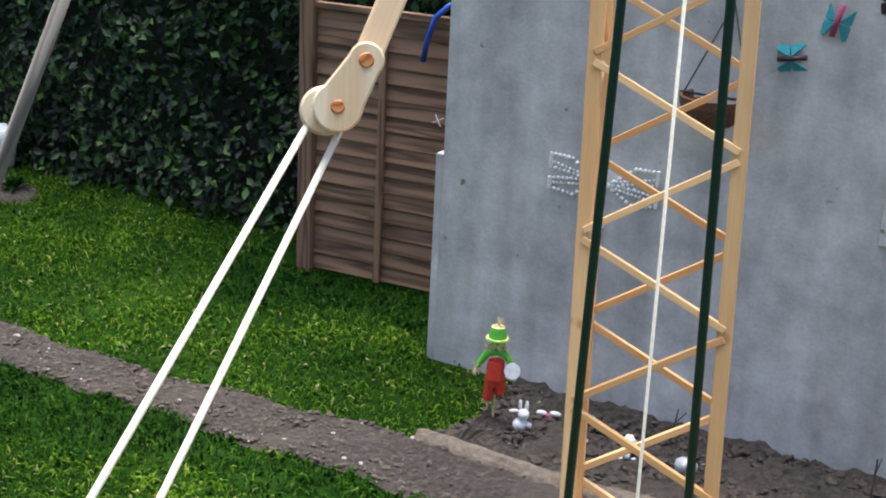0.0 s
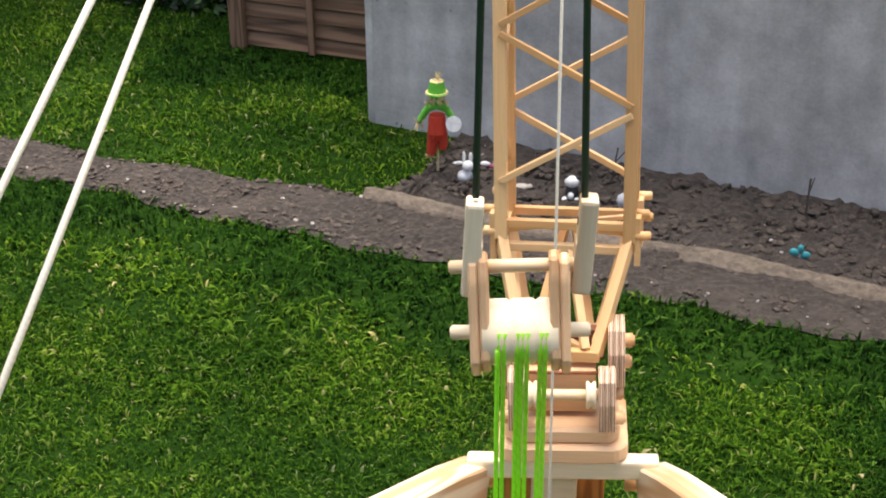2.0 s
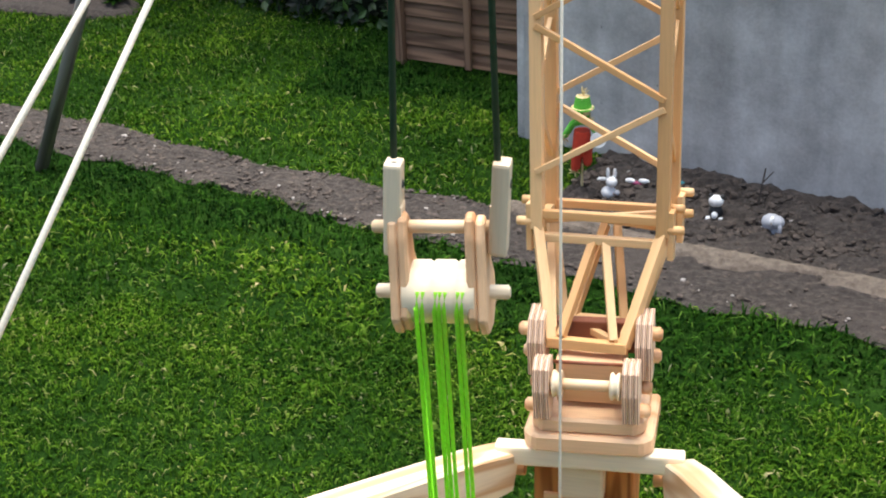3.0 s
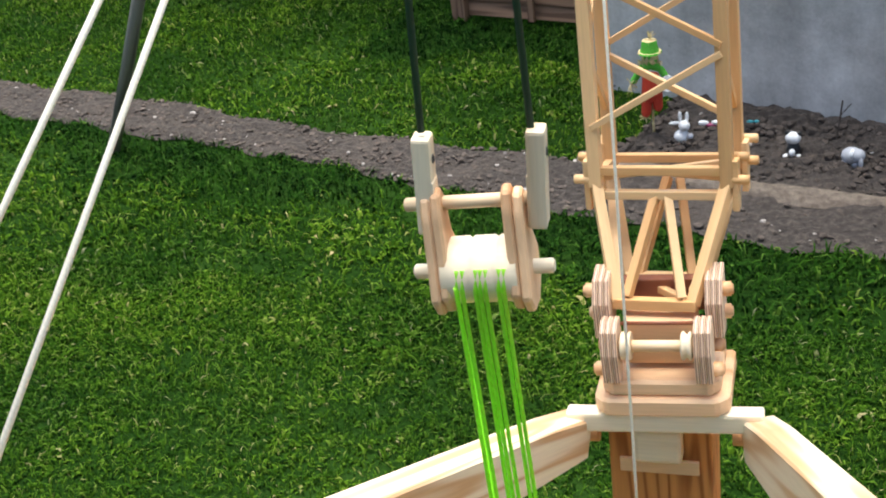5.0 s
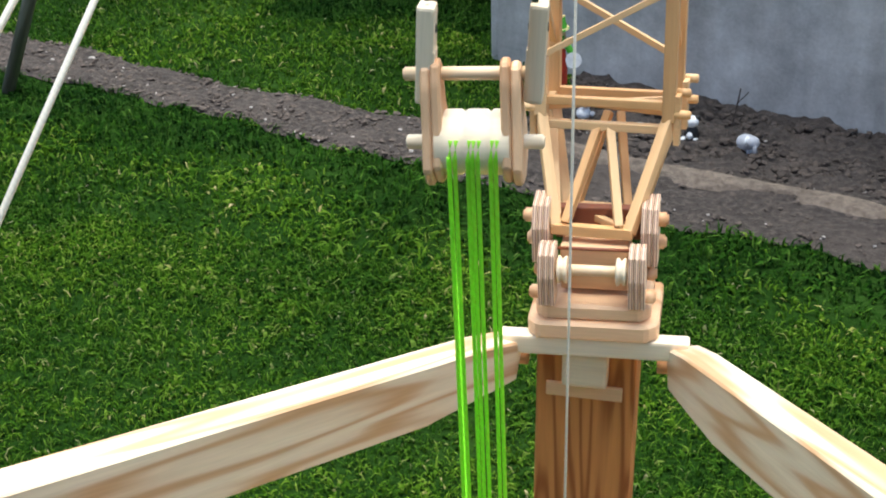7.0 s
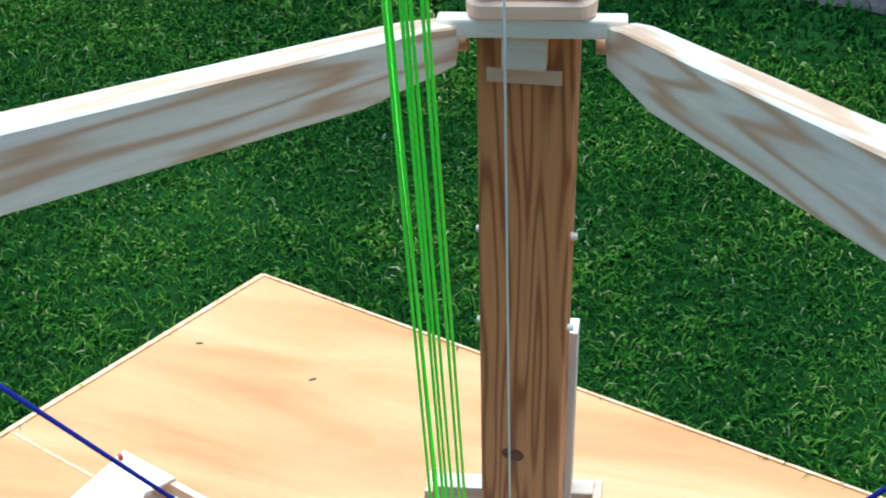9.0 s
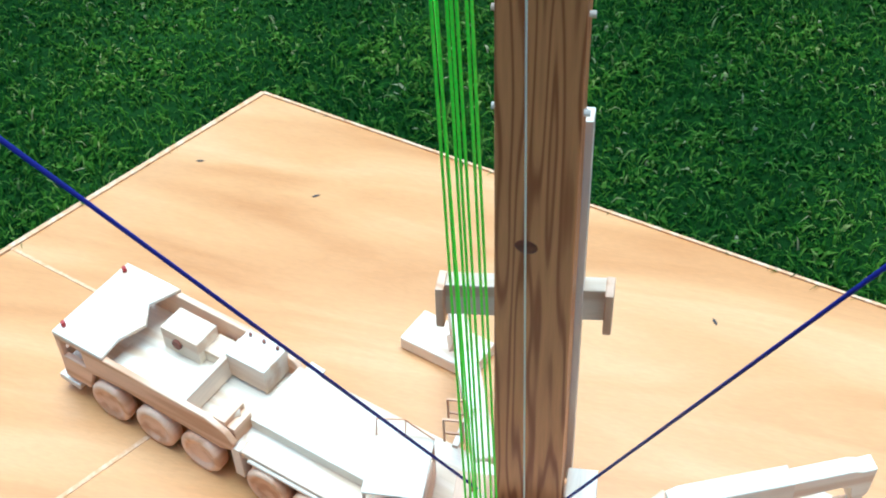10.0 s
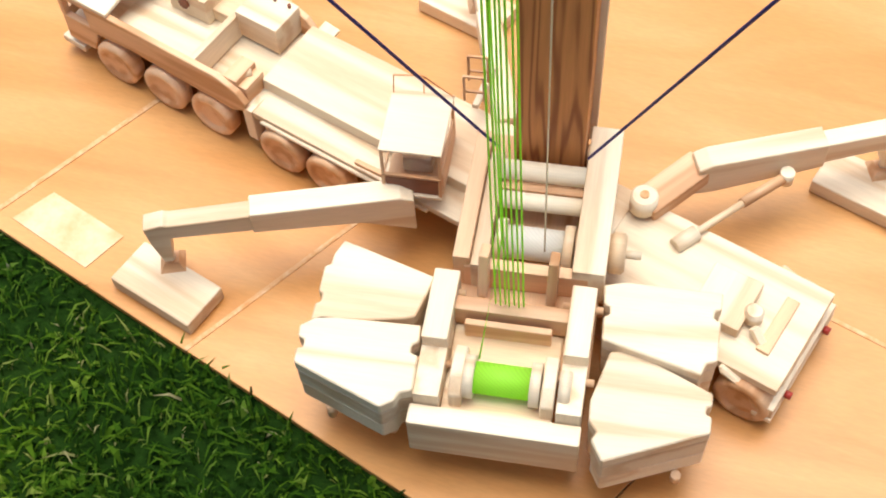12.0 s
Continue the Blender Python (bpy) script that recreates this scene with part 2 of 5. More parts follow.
# ---- mesh helpers ----
def mesh_of(name, bm, mat):
    me = bpy.data.meshes.new(name)
    bmesh.ops.recalc_face_normals(bm, faces=bm.faces)
    bm.to_mesh(me)
    bm.free()
    for m in (mat if isinstance(mat, (list, tuple)) else [mat]):
        me.materials.append(m)
    return me


def part(name, bm, mat, parent=None, label="", m=None):
    ob = new(name, mesh_of(name, bm, mat))
    if parent:
        ob.parent = parent
    if m is not None:
        ob.matrix_basis = m
    return tagged(ob, label)


def empty(name, m, label, category, group="", kind=""):
    ob = new(name)
    ob.matrix_basis = m
    return tagged(ob, label, category, group, kind)


def add_box(bm, c, s, bevel=0.0, m=None):
    r = bmesh.ops.create_cube(bm, size=1.0)
    vs = r["verts"]
    bmesh.ops.scale(bm, vec=s, verts=vs)
    if bevel:
        es = list({e for v in vs for e in v.link_edges})
        r = bmesh.ops.bevel(bm, geom=es, offset=min(bevel, 0.3 * min(s)), segments=2, affect="EDGES", profile=0.6)
        vs = list({v for f in r["faces"] for v in f.verts} | {v for v in vs if v.is_valid})
    mm = Matrix.Translation(c) if m is None else m @ Matrix.Translation(c)
    bmesh.ops.transform(bm, matrix=mm, verts=vs)
    return vs


def box(name, c, s, mats, parent=None, bevel=0.002, label="", rot=(0, 0, 0)):
    """A bevelled block whose grain runs along its longest side."""
    bm = bmesh.new()
    add_box(bm, (0, 0, 0), s, bevel)
    mat = mats["XYZ"[max(range(3), key=lambda i: s[i])]] if isinstance(mats, dict) else mats
    return part(name, bm, mat, parent, label, pose(*c, *rot))


def along(p, q):
    p, q = Vector(p), Vector(q)
    return Matrix.Translation(p) @ (q - p).to_track_quat("Z", "Y").to_matrix().to_4x4(), (q - p).length


def stick(name, p, q, w, d, mat, parent=None, bevel=0.001, label=""):
    """A square stick from p to q, its grain along it."""
    m, l = along(p, q)
    bm = bmesh.new()
    add_box(bm, (0, 0, l / 2), (w, d, l), bevel)
    return part(name, bm, mat["Z"] if isinstance(mat, dict) else mat, parent, label, m)


def rod(name, p, q, r, mat, parent=None, seg=16, label="", r2=None, bevel=0.0):
    m, l = along(p, q)
    bm = bmesh.new()
    bmesh.ops.create_cone(bm, cap_ends=True, segments=seg, radius1=r, radius2=r if r2 is None else r2, depth=l, matrix=Matrix.Translation((0, 0, l / 2)))
    if bevel:
        es = [e for e in bm.edges if len({round(v.co.z, 6) for v in e.verts}) == 1]
        bmesh.ops.bevel(bm, geom=es, offset=bevel, segments=2, affect="EDGES")
    for f in bm.faces:
        f.smooth = len(f.verts) == 4
    return part(name, bm, mat["Z"] if isinstance(mat, dict) else mat, parent, label, m)


def lathe(name, profile, mat, parent=None, label="", m=None, seg=24):
    """A turned piece: (radius, height) round the z axis."""
    bm = bmesh.new()
    rings = [[bm.verts.new((r * math.cos(2 * math.pi * i / seg), r * math.sin(2 * math.pi * i / seg), z)) for i in range(seg)] for r, z in profile]
    for a, b2 in zip(rings, rings[1:]):
        for i in range(seg):
            f = bm.faces.new((a[i], a[(i + 1) % seg], b2[(i + 1) % seg], b2[i]))
            f.smooth = True
    bm.faces.new(rings[0])
    bm.faces.new(rings[-1])
    return part(name, bm, mat["Z"] if isinstance(mat, dict) else mat, parent, label, m)


def plate(name, pts, z0, z1, mat, parent=None, bevel=0.0015, label="", m=None):
    """An outline in x and y, with thickness from z0 to z1."""
    bm = bmesh.new()
    low = [bm.verts.new((x, y, z0)) for x, y in pts]
    top = [bm.verts.new((x, y, z1)) for x, y in pts]
    bm.faces.new(low)
    bm.faces.new(top)
    for i in range(len(pts)):
        j = (i + 1) % len(pts)
        bm.faces.new((low[i], low[j], top[j], top[i]))
    bmesh.ops.recalc_face_normals(bm, faces=bm.faces)
    if bevel:
        bmesh.ops.bevel(bm, geom=bm.edges[:], offset=bevel, segments=1, affect="EDGES")
    return part(name, bm, mat, parent, label, m)


def rope(name, pts, r, mat, parent=None, label="", seg=8):
    bm = bmesh.new()
    rings = []
    for i, p in enumerate(pts):
        a, b2 = Vector(pts[max(0, i - 1)]), Vector(pts[min(len(pts) - 1, i + 1)])
        q = (b2 - a).to_track_quat("Z", "Y")
        rings.append([bm.verts.new(Vector(p) + q @ Vector((r * math.cos(k * 2 * math.pi / seg), r * math.sin(k * 2 * math.pi / seg), 0))) for k in range(seg)])
    for a, b2 in zip(rings, rings[1:]):
        for k in range(seg):
            bm.faces.new((a[k], a[(k + 1) % seg], b2[(k + 1) % seg], b2[k])).smooth = True
    bm.faces.new(rings[0])
    bm.faces.new(rings[-1])
    return part(name, bm, mat, parent, label)


def soup(name, verts, faces, mat, label, category, kind="stuff"):
    me = bpy.data.meshes.new(name)
    me.from_pydata(verts.tolist() if hasattr(verts, "tolist") else verts, [], faces.tolist() if hasattr(faces, "tolist") else faces)
    me.materials.append(mat)
    return tagged(new(name, me), label, category, "", kind)


# ---- ground ----
WALL_O, WALL_A = (-1.144, 5.04), radians(-13)


def wall_y(x):
    return WALL_O[1] + math.tan(WALL_A) * (x - WALL_O[0])


LOW = [(-9.0, 5.5), (-3.78, 4.446), (-2.17, 4.19), (-1.5, 4.03), (-0.88, 3.91), (-0.25, 3.795), (0.35, 3.728), (1.06, 3.58), (4.0, 3.0)]
UP = [(-9.0, 6.0), (-4.05, 4.81), (-2.99, 4.67), (-2.23, 4.47), (-1.76, 4.42), (-1.0, 4.32), (-0.82, 4.55), (-0.76, wall_y(-0.76)), (4.0, wall_y(4.0))]


def soil_low(x):
    return np.interp(x, *zip(*LOW)) + 0.018 * np.sin(9 * x) + 0.012 * np.sin(23 * x + 1)


def soil_up(x):
    return np.interp(x, *zip(*UP)) + np.where(np.asarray(x) < -0.85, 0.018 * np.sin(11 * x + 2), 0)


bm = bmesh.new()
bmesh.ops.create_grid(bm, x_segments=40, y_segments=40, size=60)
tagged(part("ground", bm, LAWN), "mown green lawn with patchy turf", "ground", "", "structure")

nx, ny = 420, 60
verts, faces = [], []
for i in range(nx + 1):
    x = -6.0 + 9.5 * i / nx
    a, b2 = float(soil_low(x)), float(soil_up(x))
    for j in range(ny + 1):
        t = j / ny
        y = a + (b2 - a) * t
        edge = min(1, 8 * t, 8 * (1 - t) if x < -0.8 else 1)
        bed = 1.0 if y > 4.28 + 0.25 * (-x * 0.16) and x > -0.95 else 0.45
        h = 0.012 * edge + bed * edge * 0.03 * (noise.noise((x * 7, y * 7, 0)) + 0.7 * noise.noise((x * 19, y * 19, 3)) + 0.5 * noise.noise((x * 45, y * 45, 5)))
        verts.append((x, y, max(0.004, h + 0.006)))
faces = [(i * (ny + 1) + j, (i + 1) * (ny + 1) + j, (i + 1) * (ny + 1) + j + 1, i * (ny + 1) + j + 1) for i in range(nx) for j in range(ny)]
soup("soil", verts, faces, SOIL, "dark bare garden soil and bark path beside the wall", "soil", "structure")

# dry sandy ridge along the path
verts, faces = [], []
for i in range(121):
    x = -0.98 + 2.9 * i / 120
    mid = 4.30 - 0.19 * (x + 0.98) + 0.02 * math.sin(5 * x)
    w = 0.055 + 0.03 * noise.noise((x * 4, 0, 9))
    for j in range(9):
        t = j / 4 - 1
        verts.append((x, mid + w * t, 0.012 + 0.030 * (1 - t * t) + 0.010 * noise.noise((x * 25, t * 3, 1)) * (1 - t * t)))
faces = [(i * 9 + j, (i + 1) * 9 + j, (i + 1) * 9 + j + 1, i * 9 + j + 1) for i in range(120) for j in range(8)]
soup("soil_ridge", verts, faces, DRYSOIL, "pale dry sandy ridge of trodden earth beside path", "soil", "structure")

# ---- plywood board ----
ZB = 0.015


def board_line(p, q, x):
    return p[1] + (q[1] - p[1]) * (x - p[0]) / (q[0] - p[0])


FAR = ((-0.676, 2.054), (0.708, 1.741))
NEAR = ((-0.643, 0.776), (0.097, 0.540))
MID = ((-0.976, 1.451), (0.744, 0.952))
board = empty("plywood_board", pose(0, 0, 0), "varnished orange plywood sheets laid on the lawn", "board")
RB, RN = 1.95, 1.62
L_TOP, L_LOW = (-0.676, 2.054), (-1.246, 0.968)
L_MID = (-0.985, 1.454)
g = 0.0012
plate("panel", [L_TOP, (L_MID[0], L_MID[1] + g), (RB - 0.15, board_line(*MID, RB - 0.15) + g), (RB, board_line(*FAR, RB))], 0.002, ZB, BOARD, board, 0.001)
CUTS = [((-0.395, 1.280), (-0.676, 0.787)), ((0.037, 1.157), (-0.262, 0.655)), ((0.62, 0.987), (0.34, 0.460)), ((1.28, 0.795), (1.0, 0.25))]
edges = [(L_MID, L_LOW)] + CUTS + [((RB - 0.15, board_line(*MID, RB - 0.15)), (RN, board_line(*NEAR, RN)))]
for (a, b2), (c2, d2) in zip(edges, edges[1:]):
    plate("panel", [(a[0] + g, a[1] - g), (b2[0] + g, board_line(*NEAR, b2[0])), (d2[0] - g, board_line(*NEAR, d2[0])), (c2[0] - g, c2[1] - g)], 0.002, ZB, BOARD, board, 0.001)
for a, b2, w in ((L_MID, (1.8, board_line(*MID, 1.8)), 0.007), (*CUTS[0], 0.009), (*CUTS[1], 0.008)):
    m, l = along((a[0], a[1], 0), (b2[0], b2[1], 0))
    ang = math.degrees(math.atan2(b2[1] - a[1], b2[0] - a[0]))
    box("filler_strip", ((a[0] + b2[0]) / 2, (a[1] + b2[1]) / 2, ZB + 0.0005), (l, w, 0.002), FILLER, board, 0.0004, "", (0, 0, ang))
ang = math.degrees(math.atan2(-1.086, -0.57))
box("edge_strip", (-0.961, 1.511, 0.010), (1.226, 0.012, 0.018), FILLER, board, 0.001, "whitish worn edge", (0, 0, ang))
a, b2 = L_TOP, (1.95, board_line(*FAR, 1.95))
box("edge_strip", ((a[0] + b2[0]) / 2, (a[1] + b2[1]) / 2, 0.010), (math.dist(a, b2), 0.007, 0.018), FILLER, board, 0.001, "", (0, 0, math.degrees(math.atan2(b2[1] - a[1], b2[0] - a[0]))))
plate("patch", [(-0.632, 0.800), (-0.589, 0.866), (-0.440, 0.818), (-0.474, 0.746)], ZB + 0.0002, ZB + 0.002, BLEACHED, board, 0.0005, "bleached square of plywood")


# ---- the crane ----
crane = empty("wooden_model_crane", pose(0, 0, 0), "large handmade pine model of a mobile crane on a board", "model crane")
K = pose(0.21, 0.989, ZB, 0, 0, -16.5)


def sub(name, m, parent=crane, label=""):
    """A part that only carries pieces: a small hidden core joins them."""
    ob = new(name)
    ob.parent = parent
    ob.matrix_basis = m
    return tagged(ob, label)


def profile_xz(name, pts, y0, y1, mat, parent, label="", bevel=0.0015):
    """An outline in x and z, thick from y0 to y1."""
    return plate(name, pts, 0, y1 - y0, mat, parent, bevel, label, pose(0, y1, 0, 90, 0, 0))


chassis = sub("chassis", K, crane, "long pale wooden truck chassis with an open cab")
# frame and deck
box("frame", (-0.235, 0, 0.062), (1.33, 0.12, 0.05), PALE, chassis)
box("deck", (-0.20, 0, 0.098), (0.62, 0.19, 0.014), PALE, chassis)
box("centre_beam", (-0.245, 0.022, 0.116), (0.52, 0.135, 0.024), PALE, chassis)
box("front_floor", (-0.69, 0, 0.092), (0.40, 0.176, 0.012), PALE, chassis)
for sgn in (-1, 1):
    y = 0.092 * sgn
    pts = [(-0.905, 0.045), (-0.845, 0.045), (-0.825, 0.095), (-0.75, 0.100), (-0.62, 0.092), (-0.53, 0.088), (-0.505, 0.100), (-0.500, 0.118), (-0.515, 0.138), (-0.555, 0.155), (-0.84, 0.157), (-0.84, 0.105), (-0.902, 0.105)]
    profile_xz("side_panel", pts, y - 0.006, y + 0.006, PINE["X"], chassis)
    box("pillar", (-0.898, y, 0.130), (0.010, 0.012, 0.052), PINE, chassis)
    box("window_rail", (-0.872, y, 0.152), (0.064, 0.012, 0.010), PINE, chassis)
    rod("beacon", (-0.893, 0.078 * sgn, 0.160), (-0.893, 0.078 * sgn, 0.176), 0.0042, RED, chassis, 10, "small red beacon")
plate("roof", [(-0.905, -0.098), (-0.905, 0.098), (-0.775, 0.098), (-0.800, 0.04), (-0.770, 0.0), (-0.790, -0.05), (-0.785, -0.098)], 0.157, 0.165, PALE["Y"], chassis)
box("windscreen_sill", (-0.902, 0, 0.085), (0.010, 0.176, 0.050), PINE, chassis)
box("bumper", (-0.900, 0, 0.030), (0.050, 0.200, 0.014), PALE, chassis, 0.003, "", (0, 6, 0))
box("steering_seat", (-0.865, -0.045, 0.105), (0.024, 0.03, 0.03), BLACK, chassis)
box("engine_box", (-0.715, 0.045, 0.125), (0.085, 0.055, 0.052), PALE, chassis)
rod("dial", (-0.720, 0.012, 0.128), (-0.720, 0.018, 0.128), 0.010, REDWOOD, chassis)
box("low_box", (-0.650, 0.055, 0.112), (0.05, 0.045, 0.026), PALE, chassis)
box("tool_box", (-0.570, 0.058, 0.132), (0.085, 0.065, 0.055), PALE, chassis)
for dx in (-0.03, 0.0, 0.03):
    rod("peg", (-0.570 + dx, 0.080, 0.159), (-0.570 + dx, 0.080, 0.166), 0.003, REDWOOD, chassis, 8)
box("cross_panel", (-0.615, -0.01, 0.125), (0.012, 0.165, 0.050), PALE, chassis)
box("cover", (-0.715, -0.045, 0.118), (0.17, 0.075, 0.008), PALE, chassis, 0.001, "", (0, -3, 0))
box("step_box", (-0.535, -0.062, 0.132), (0.028, 0.05, 0.040), PINE, chassis)
rod("exhaust", (-0.545, -0.080, 0.140), (-0.520, -0.050, 0.140), 0.009, PALE, chassis)
rod("exhaust_mouth", (-0.549, -0.085, 0.140), (-0.545, -0.080, 0.140), 0.007, BLACK, chassis, 12, "dark round exhaust mouth")
box("block", (-0.520, -0.062, 0.118), (0.030, 0.045, 0.045), PINE, chassis)
box("rear_tool_flap", (-0.48, 0.085, 0.120), (0.030, 0.05, 0.008), PALE, chassis, 0.001, "", (0, 10, 0))
box("side_locker", (-0.500, -0.080, 0.070), (0.020, 0.035, 0.075), PALE, chassis)
box("side_locker", (-0.462, -0.080, 0.062), (0.010, 0.035, 0.050), PINE, chassis)
plate("mudguard", [(-0.475, -0.100), (-0.15, -0.100), (-0.15, -0.06), (-0.445, -0.06)], 0.090, 0.097, PALE["X"], chassis)
plate("mudguard", [(-0.485, 0.060), (-0.15, 0.060), (-0.15, 0.104), (-0.455, 0.104)], 0.090, 0.097, PALE["X"], chassis)
# rear deck and engine
box("rear_deck", (0.265, 0, 0.094), (0.33, 0.186, 0.016), PALE, chassis)
box("rear_cover", (0.305, -0.005, 0.112), (0.075, 0.09, 0.022), PALE, chassis, 0.002, "", (0, 0, 3))
box("rear_bumper", (0.428, 0, 0.050), (0.016, 0.205, 0.026), PALE, chassis)
box("rear_step", (0.422, 0, 0.034), (0.030, 0.210, 0.010), PALE, chassis)
for sgn in (-1, 1):
    pts = [(0.345, 0.102), (0.435, 0.060), (0.435, 0.040), (0.405, 0.040), (0.385, 0.080), (0.345, 0.088)]
    profile_xz("rear_wing", pts, 0.078 * sgn - 0.025, 0.078 * sgn + 0.025, PALE["X"], chassis, "", 0.004)
    rod("rear_lamp", (0.436, 0.062 * sgn, 0.052), (0.446, 0.062 * sgn, 0.052), 0.006, RED, chassis, 12, "small red rear lamp")
box("radiator", (0.385, 0, 0.085), (0.020, 0.10, 0.045), PINE, chassis)
rod("filler_cap", (0.350, -0.01, 0.105), (0.350, -0.01, 0.130), 0.014, PALE, chassis, 20, "", None, 0.003)
stick("strut", (0.36, -0.03, 0.12), (0.425, -0.055, 0.062), 0.012, 0.010, PALE, chassis)
box("rear_rail", (0.12, -0.092, 0.110), (0.13, 0.008, 0.03), PINE, chassis)

# wheels
wheel = sub("wheel", pose(0, 0, 0), crane, "turned wooden wheel with a ringed hub")
R = 0.044
lathe("tyre", [(0.020, -0.014), (R - 0.004, -0.014), (R, -0.010), (R, 0.010), (R - 0.004, 0.014), (R - 0.014, 0.0145), (R - 0.016, 0.011), (0.020, 0.011)], PINE, wheel, "")
lathe("hub", [(0.0205, -0.013), (0.0205, 0.008), (0.013, 0.010), (0.012, 0.004), (0.007, 0.004), (0.006, 0.009), (0.0015, 0.010)], PALE, wheel)
AXLES = (-0.792, -0.686, -0.582, -0.436, -0.342, 0.180, 0.285, 0.388)
first = True
for s in AXLES:
    for sgn in (-1, 1):
        m = K @ pose(s, sgn * 0.092, R, -90 * sgn, 0, 0)
        if first:
            wheel.matrix_basis, first = m, False
        else:
            copy_thing(wheel, m)
for s in AXLES:
    rod("axle", K @ Vector((s, -0.070, R)), K @ Vector((s, 0.070, R)), 0.007, PINE, crane, 10)

# outriggers: a two-part arm that drops to a round foot
def outrigger(root, tip, foot, z=0.16, shoulder=0.0, label=""):
    p, q = Vector((*root, 0)), Vector((*tip, 0))
    d = q - p
    L = d.length
    o = sub("outrigger", pose(p.x, p.y, 0, 0, 0, math.degrees(math.atan2(d.y, d.x))), crane, label or "pale wooden outrigger arm that ends in a foot")
    profile_xz("inner_arm", [(0, 0.085), (0, z - 0.010), (0.02, z), (0.62 * L, z + 0.002), (0.62 * L, z - 0.044), (0.08, z - 0.052)], -0.019, 0.019, PALE["X"], o)
    h = z - 0.006
    profile_xz("outer_arm", [(0.6 * L, h), (0.93 * L, h - 0.002), (0.95 * L, h + 0.002), (L + 0.010, h - 0.004), (L + 0.006, h - 0.045), (L - 0.004, 0.070), (L - 0.018, 0.070), (L - 0.026, h - 0.034), (0.90 * L, h - 0.034), (0.6 * L, h - 0.038)], -0.015, 0.015, PALE["X"], o)
    rod("foot_pin", (L - 0.012, 0, 0.046), (L - 0.012, 0, 0.078), 0.007, PALE, o, 12)
    bmf = bmesh.new()
    bmesh.ops.create_cone(bmf, cap_ends=True, segments=4, radius1=0.028, radius2=0.016, depth=0.014, matrix=pose(L - 0.012, 0, 0.0525, 0, 0, 45))
    part("foot", bmf, PINE["X"], o)
    return o


outrigger((0.02, 0.935), (-0.340, 0.775), None, 0.170)
outrigger((0.115, 1.11), (-0.030, 1.432), None)
o = sub("outrigger", pose(0.352, 1.022, 0), crane, "pale wooden outrigger arm with a swivel shoulder")
stick("shoulder", (0.0, 0.0, 0.125), (0.068, 0.092, 0.135), 0.050, 0.030, PINE, o, 0.004)
rod("swivel", (0, 0, 0.125), (0, 0, 0.158), 0.021, PALE, o, 24, "", None, 0.003)
rod("swivel_pin", (0, 0, 0.15), (0, 0, 0.161), 0.007, FILLER, o, 12)
arm = pose(0.060, 0.080, 0, 0, 0, 28)
inner = profile_xz("inner_arm", [(0, 0.100), (0, 0.158), (0.02, 0.166), (0.20, 0.166), (0.20, 0.112), (0.03, 0.098)], -0.019, 0.019, PALE["X"], o)
inner.matrix_basis = arm @ inner.matrix_basis
outer = profile_xz("outer_arm", [(0.19, 0.160), (0.30, 0.162), (0.315, 0.156), (0.338, 0.158), (0.334, 0.10), (0.320, 0.070), (0.308, 0.070), (0.300, 0.118), (0.28, 0.122), (0.19, 0.116)], -0.015, 0.015, PALE["X"], o)
outer.matrix_basis = arm @ outer.matrix_basis
e = arm @ Vector((0.314, 0, 0))
rod("foot_pin", (e.x, e.y, 0.046), (e.x, e.y, 0.076), 0.007, PALE, o, 12)
bm = bmesh.new()
bmesh.ops.create_cone(bm, cap_ends=True, segments=4, radius1=0.028, radius2=0.016, depth=0.014, matrix=pose(e.x, e.y, 0.0525, 0, 0, 70))
part("foot", bm, PINE["X"], o)
rod("cylinder", (0.075, -0.035, 0.125), (0.150, 0.060, 0.125), 0.0055, PALE, o)
rod("cylinder_sleeve", (0.140, 0.048, 0.125), (0.195, 0.115, 0.125), 0.008, PINE, o)
rod("cylinder_mount", (0.060, -0.052, 0.122), (0.085, -0.022, 0.125), 0.012, PALE, o)
rod("clamp", (0.195, 0.115, 0.112), (0.195, 0.115, 0.136), 0.011, PALE, o)

pad = box("outrigger_pad", (-0.326, 0.742, ZB + 0.0155), (0.158, 0.082, 0.030), PALE, None, 0.004, "", (0, 0, -17))
tagged(pad, "pale wooden outrigger pad lying on the plywood", "pad", "outrigger pads")
copy_thing(pad, pose(0.676, 1.216, ZB + 0.0155, 0, 0, -17))
copy_thing(pad, pose(-0.046, 1.422, ZB + 0.0155, 0, 0, -17))

# ---- superstructure ----
S = pose(0.21, 0.989, 0, 0, 0, 7.5)
upper = sub("superstructure", S, crane, "wooden slewing platform with winches")
rod("turntable", (0, -0.01, 0.105), (0, -0.01, 0.132), 0.085, REDWOOD, upper, 40)
box("platform", (-0.004, -0.10, 0.142), (0.205, 0.40, 0.022), PINE, upper)
box("left_side", (-0.097, -0.06, 0.186), (0.024, 0.225, 0.072), PINE, upper)
box("left_side_cap", (-0.073, -0.075, 0.180), (0.022, 0.20, 0.060), PALE, upper)
box("right_side", (0.081, -0.046, 0.187), (0.046, 0.255, 0.070), PALE, upper)
for y, z, r in ((-0.008, 0.214, 0.015), (-0.050, 0.198, 0.013)):
    rod("roller", (-0.062, y, z), (0.058, y, z), r, PALE, upper, 24)
box("cross_bar", (-0.006, -0.030, 0.196), (0.13, 0.012, 0.02), PINE, upper)
rod("winch_drum", (-0.050, -0.112, 0.184), (0.044, -0.112, 0.184), 0.024, ROPEWHITE, upper, 24, "drum wound with white thread")
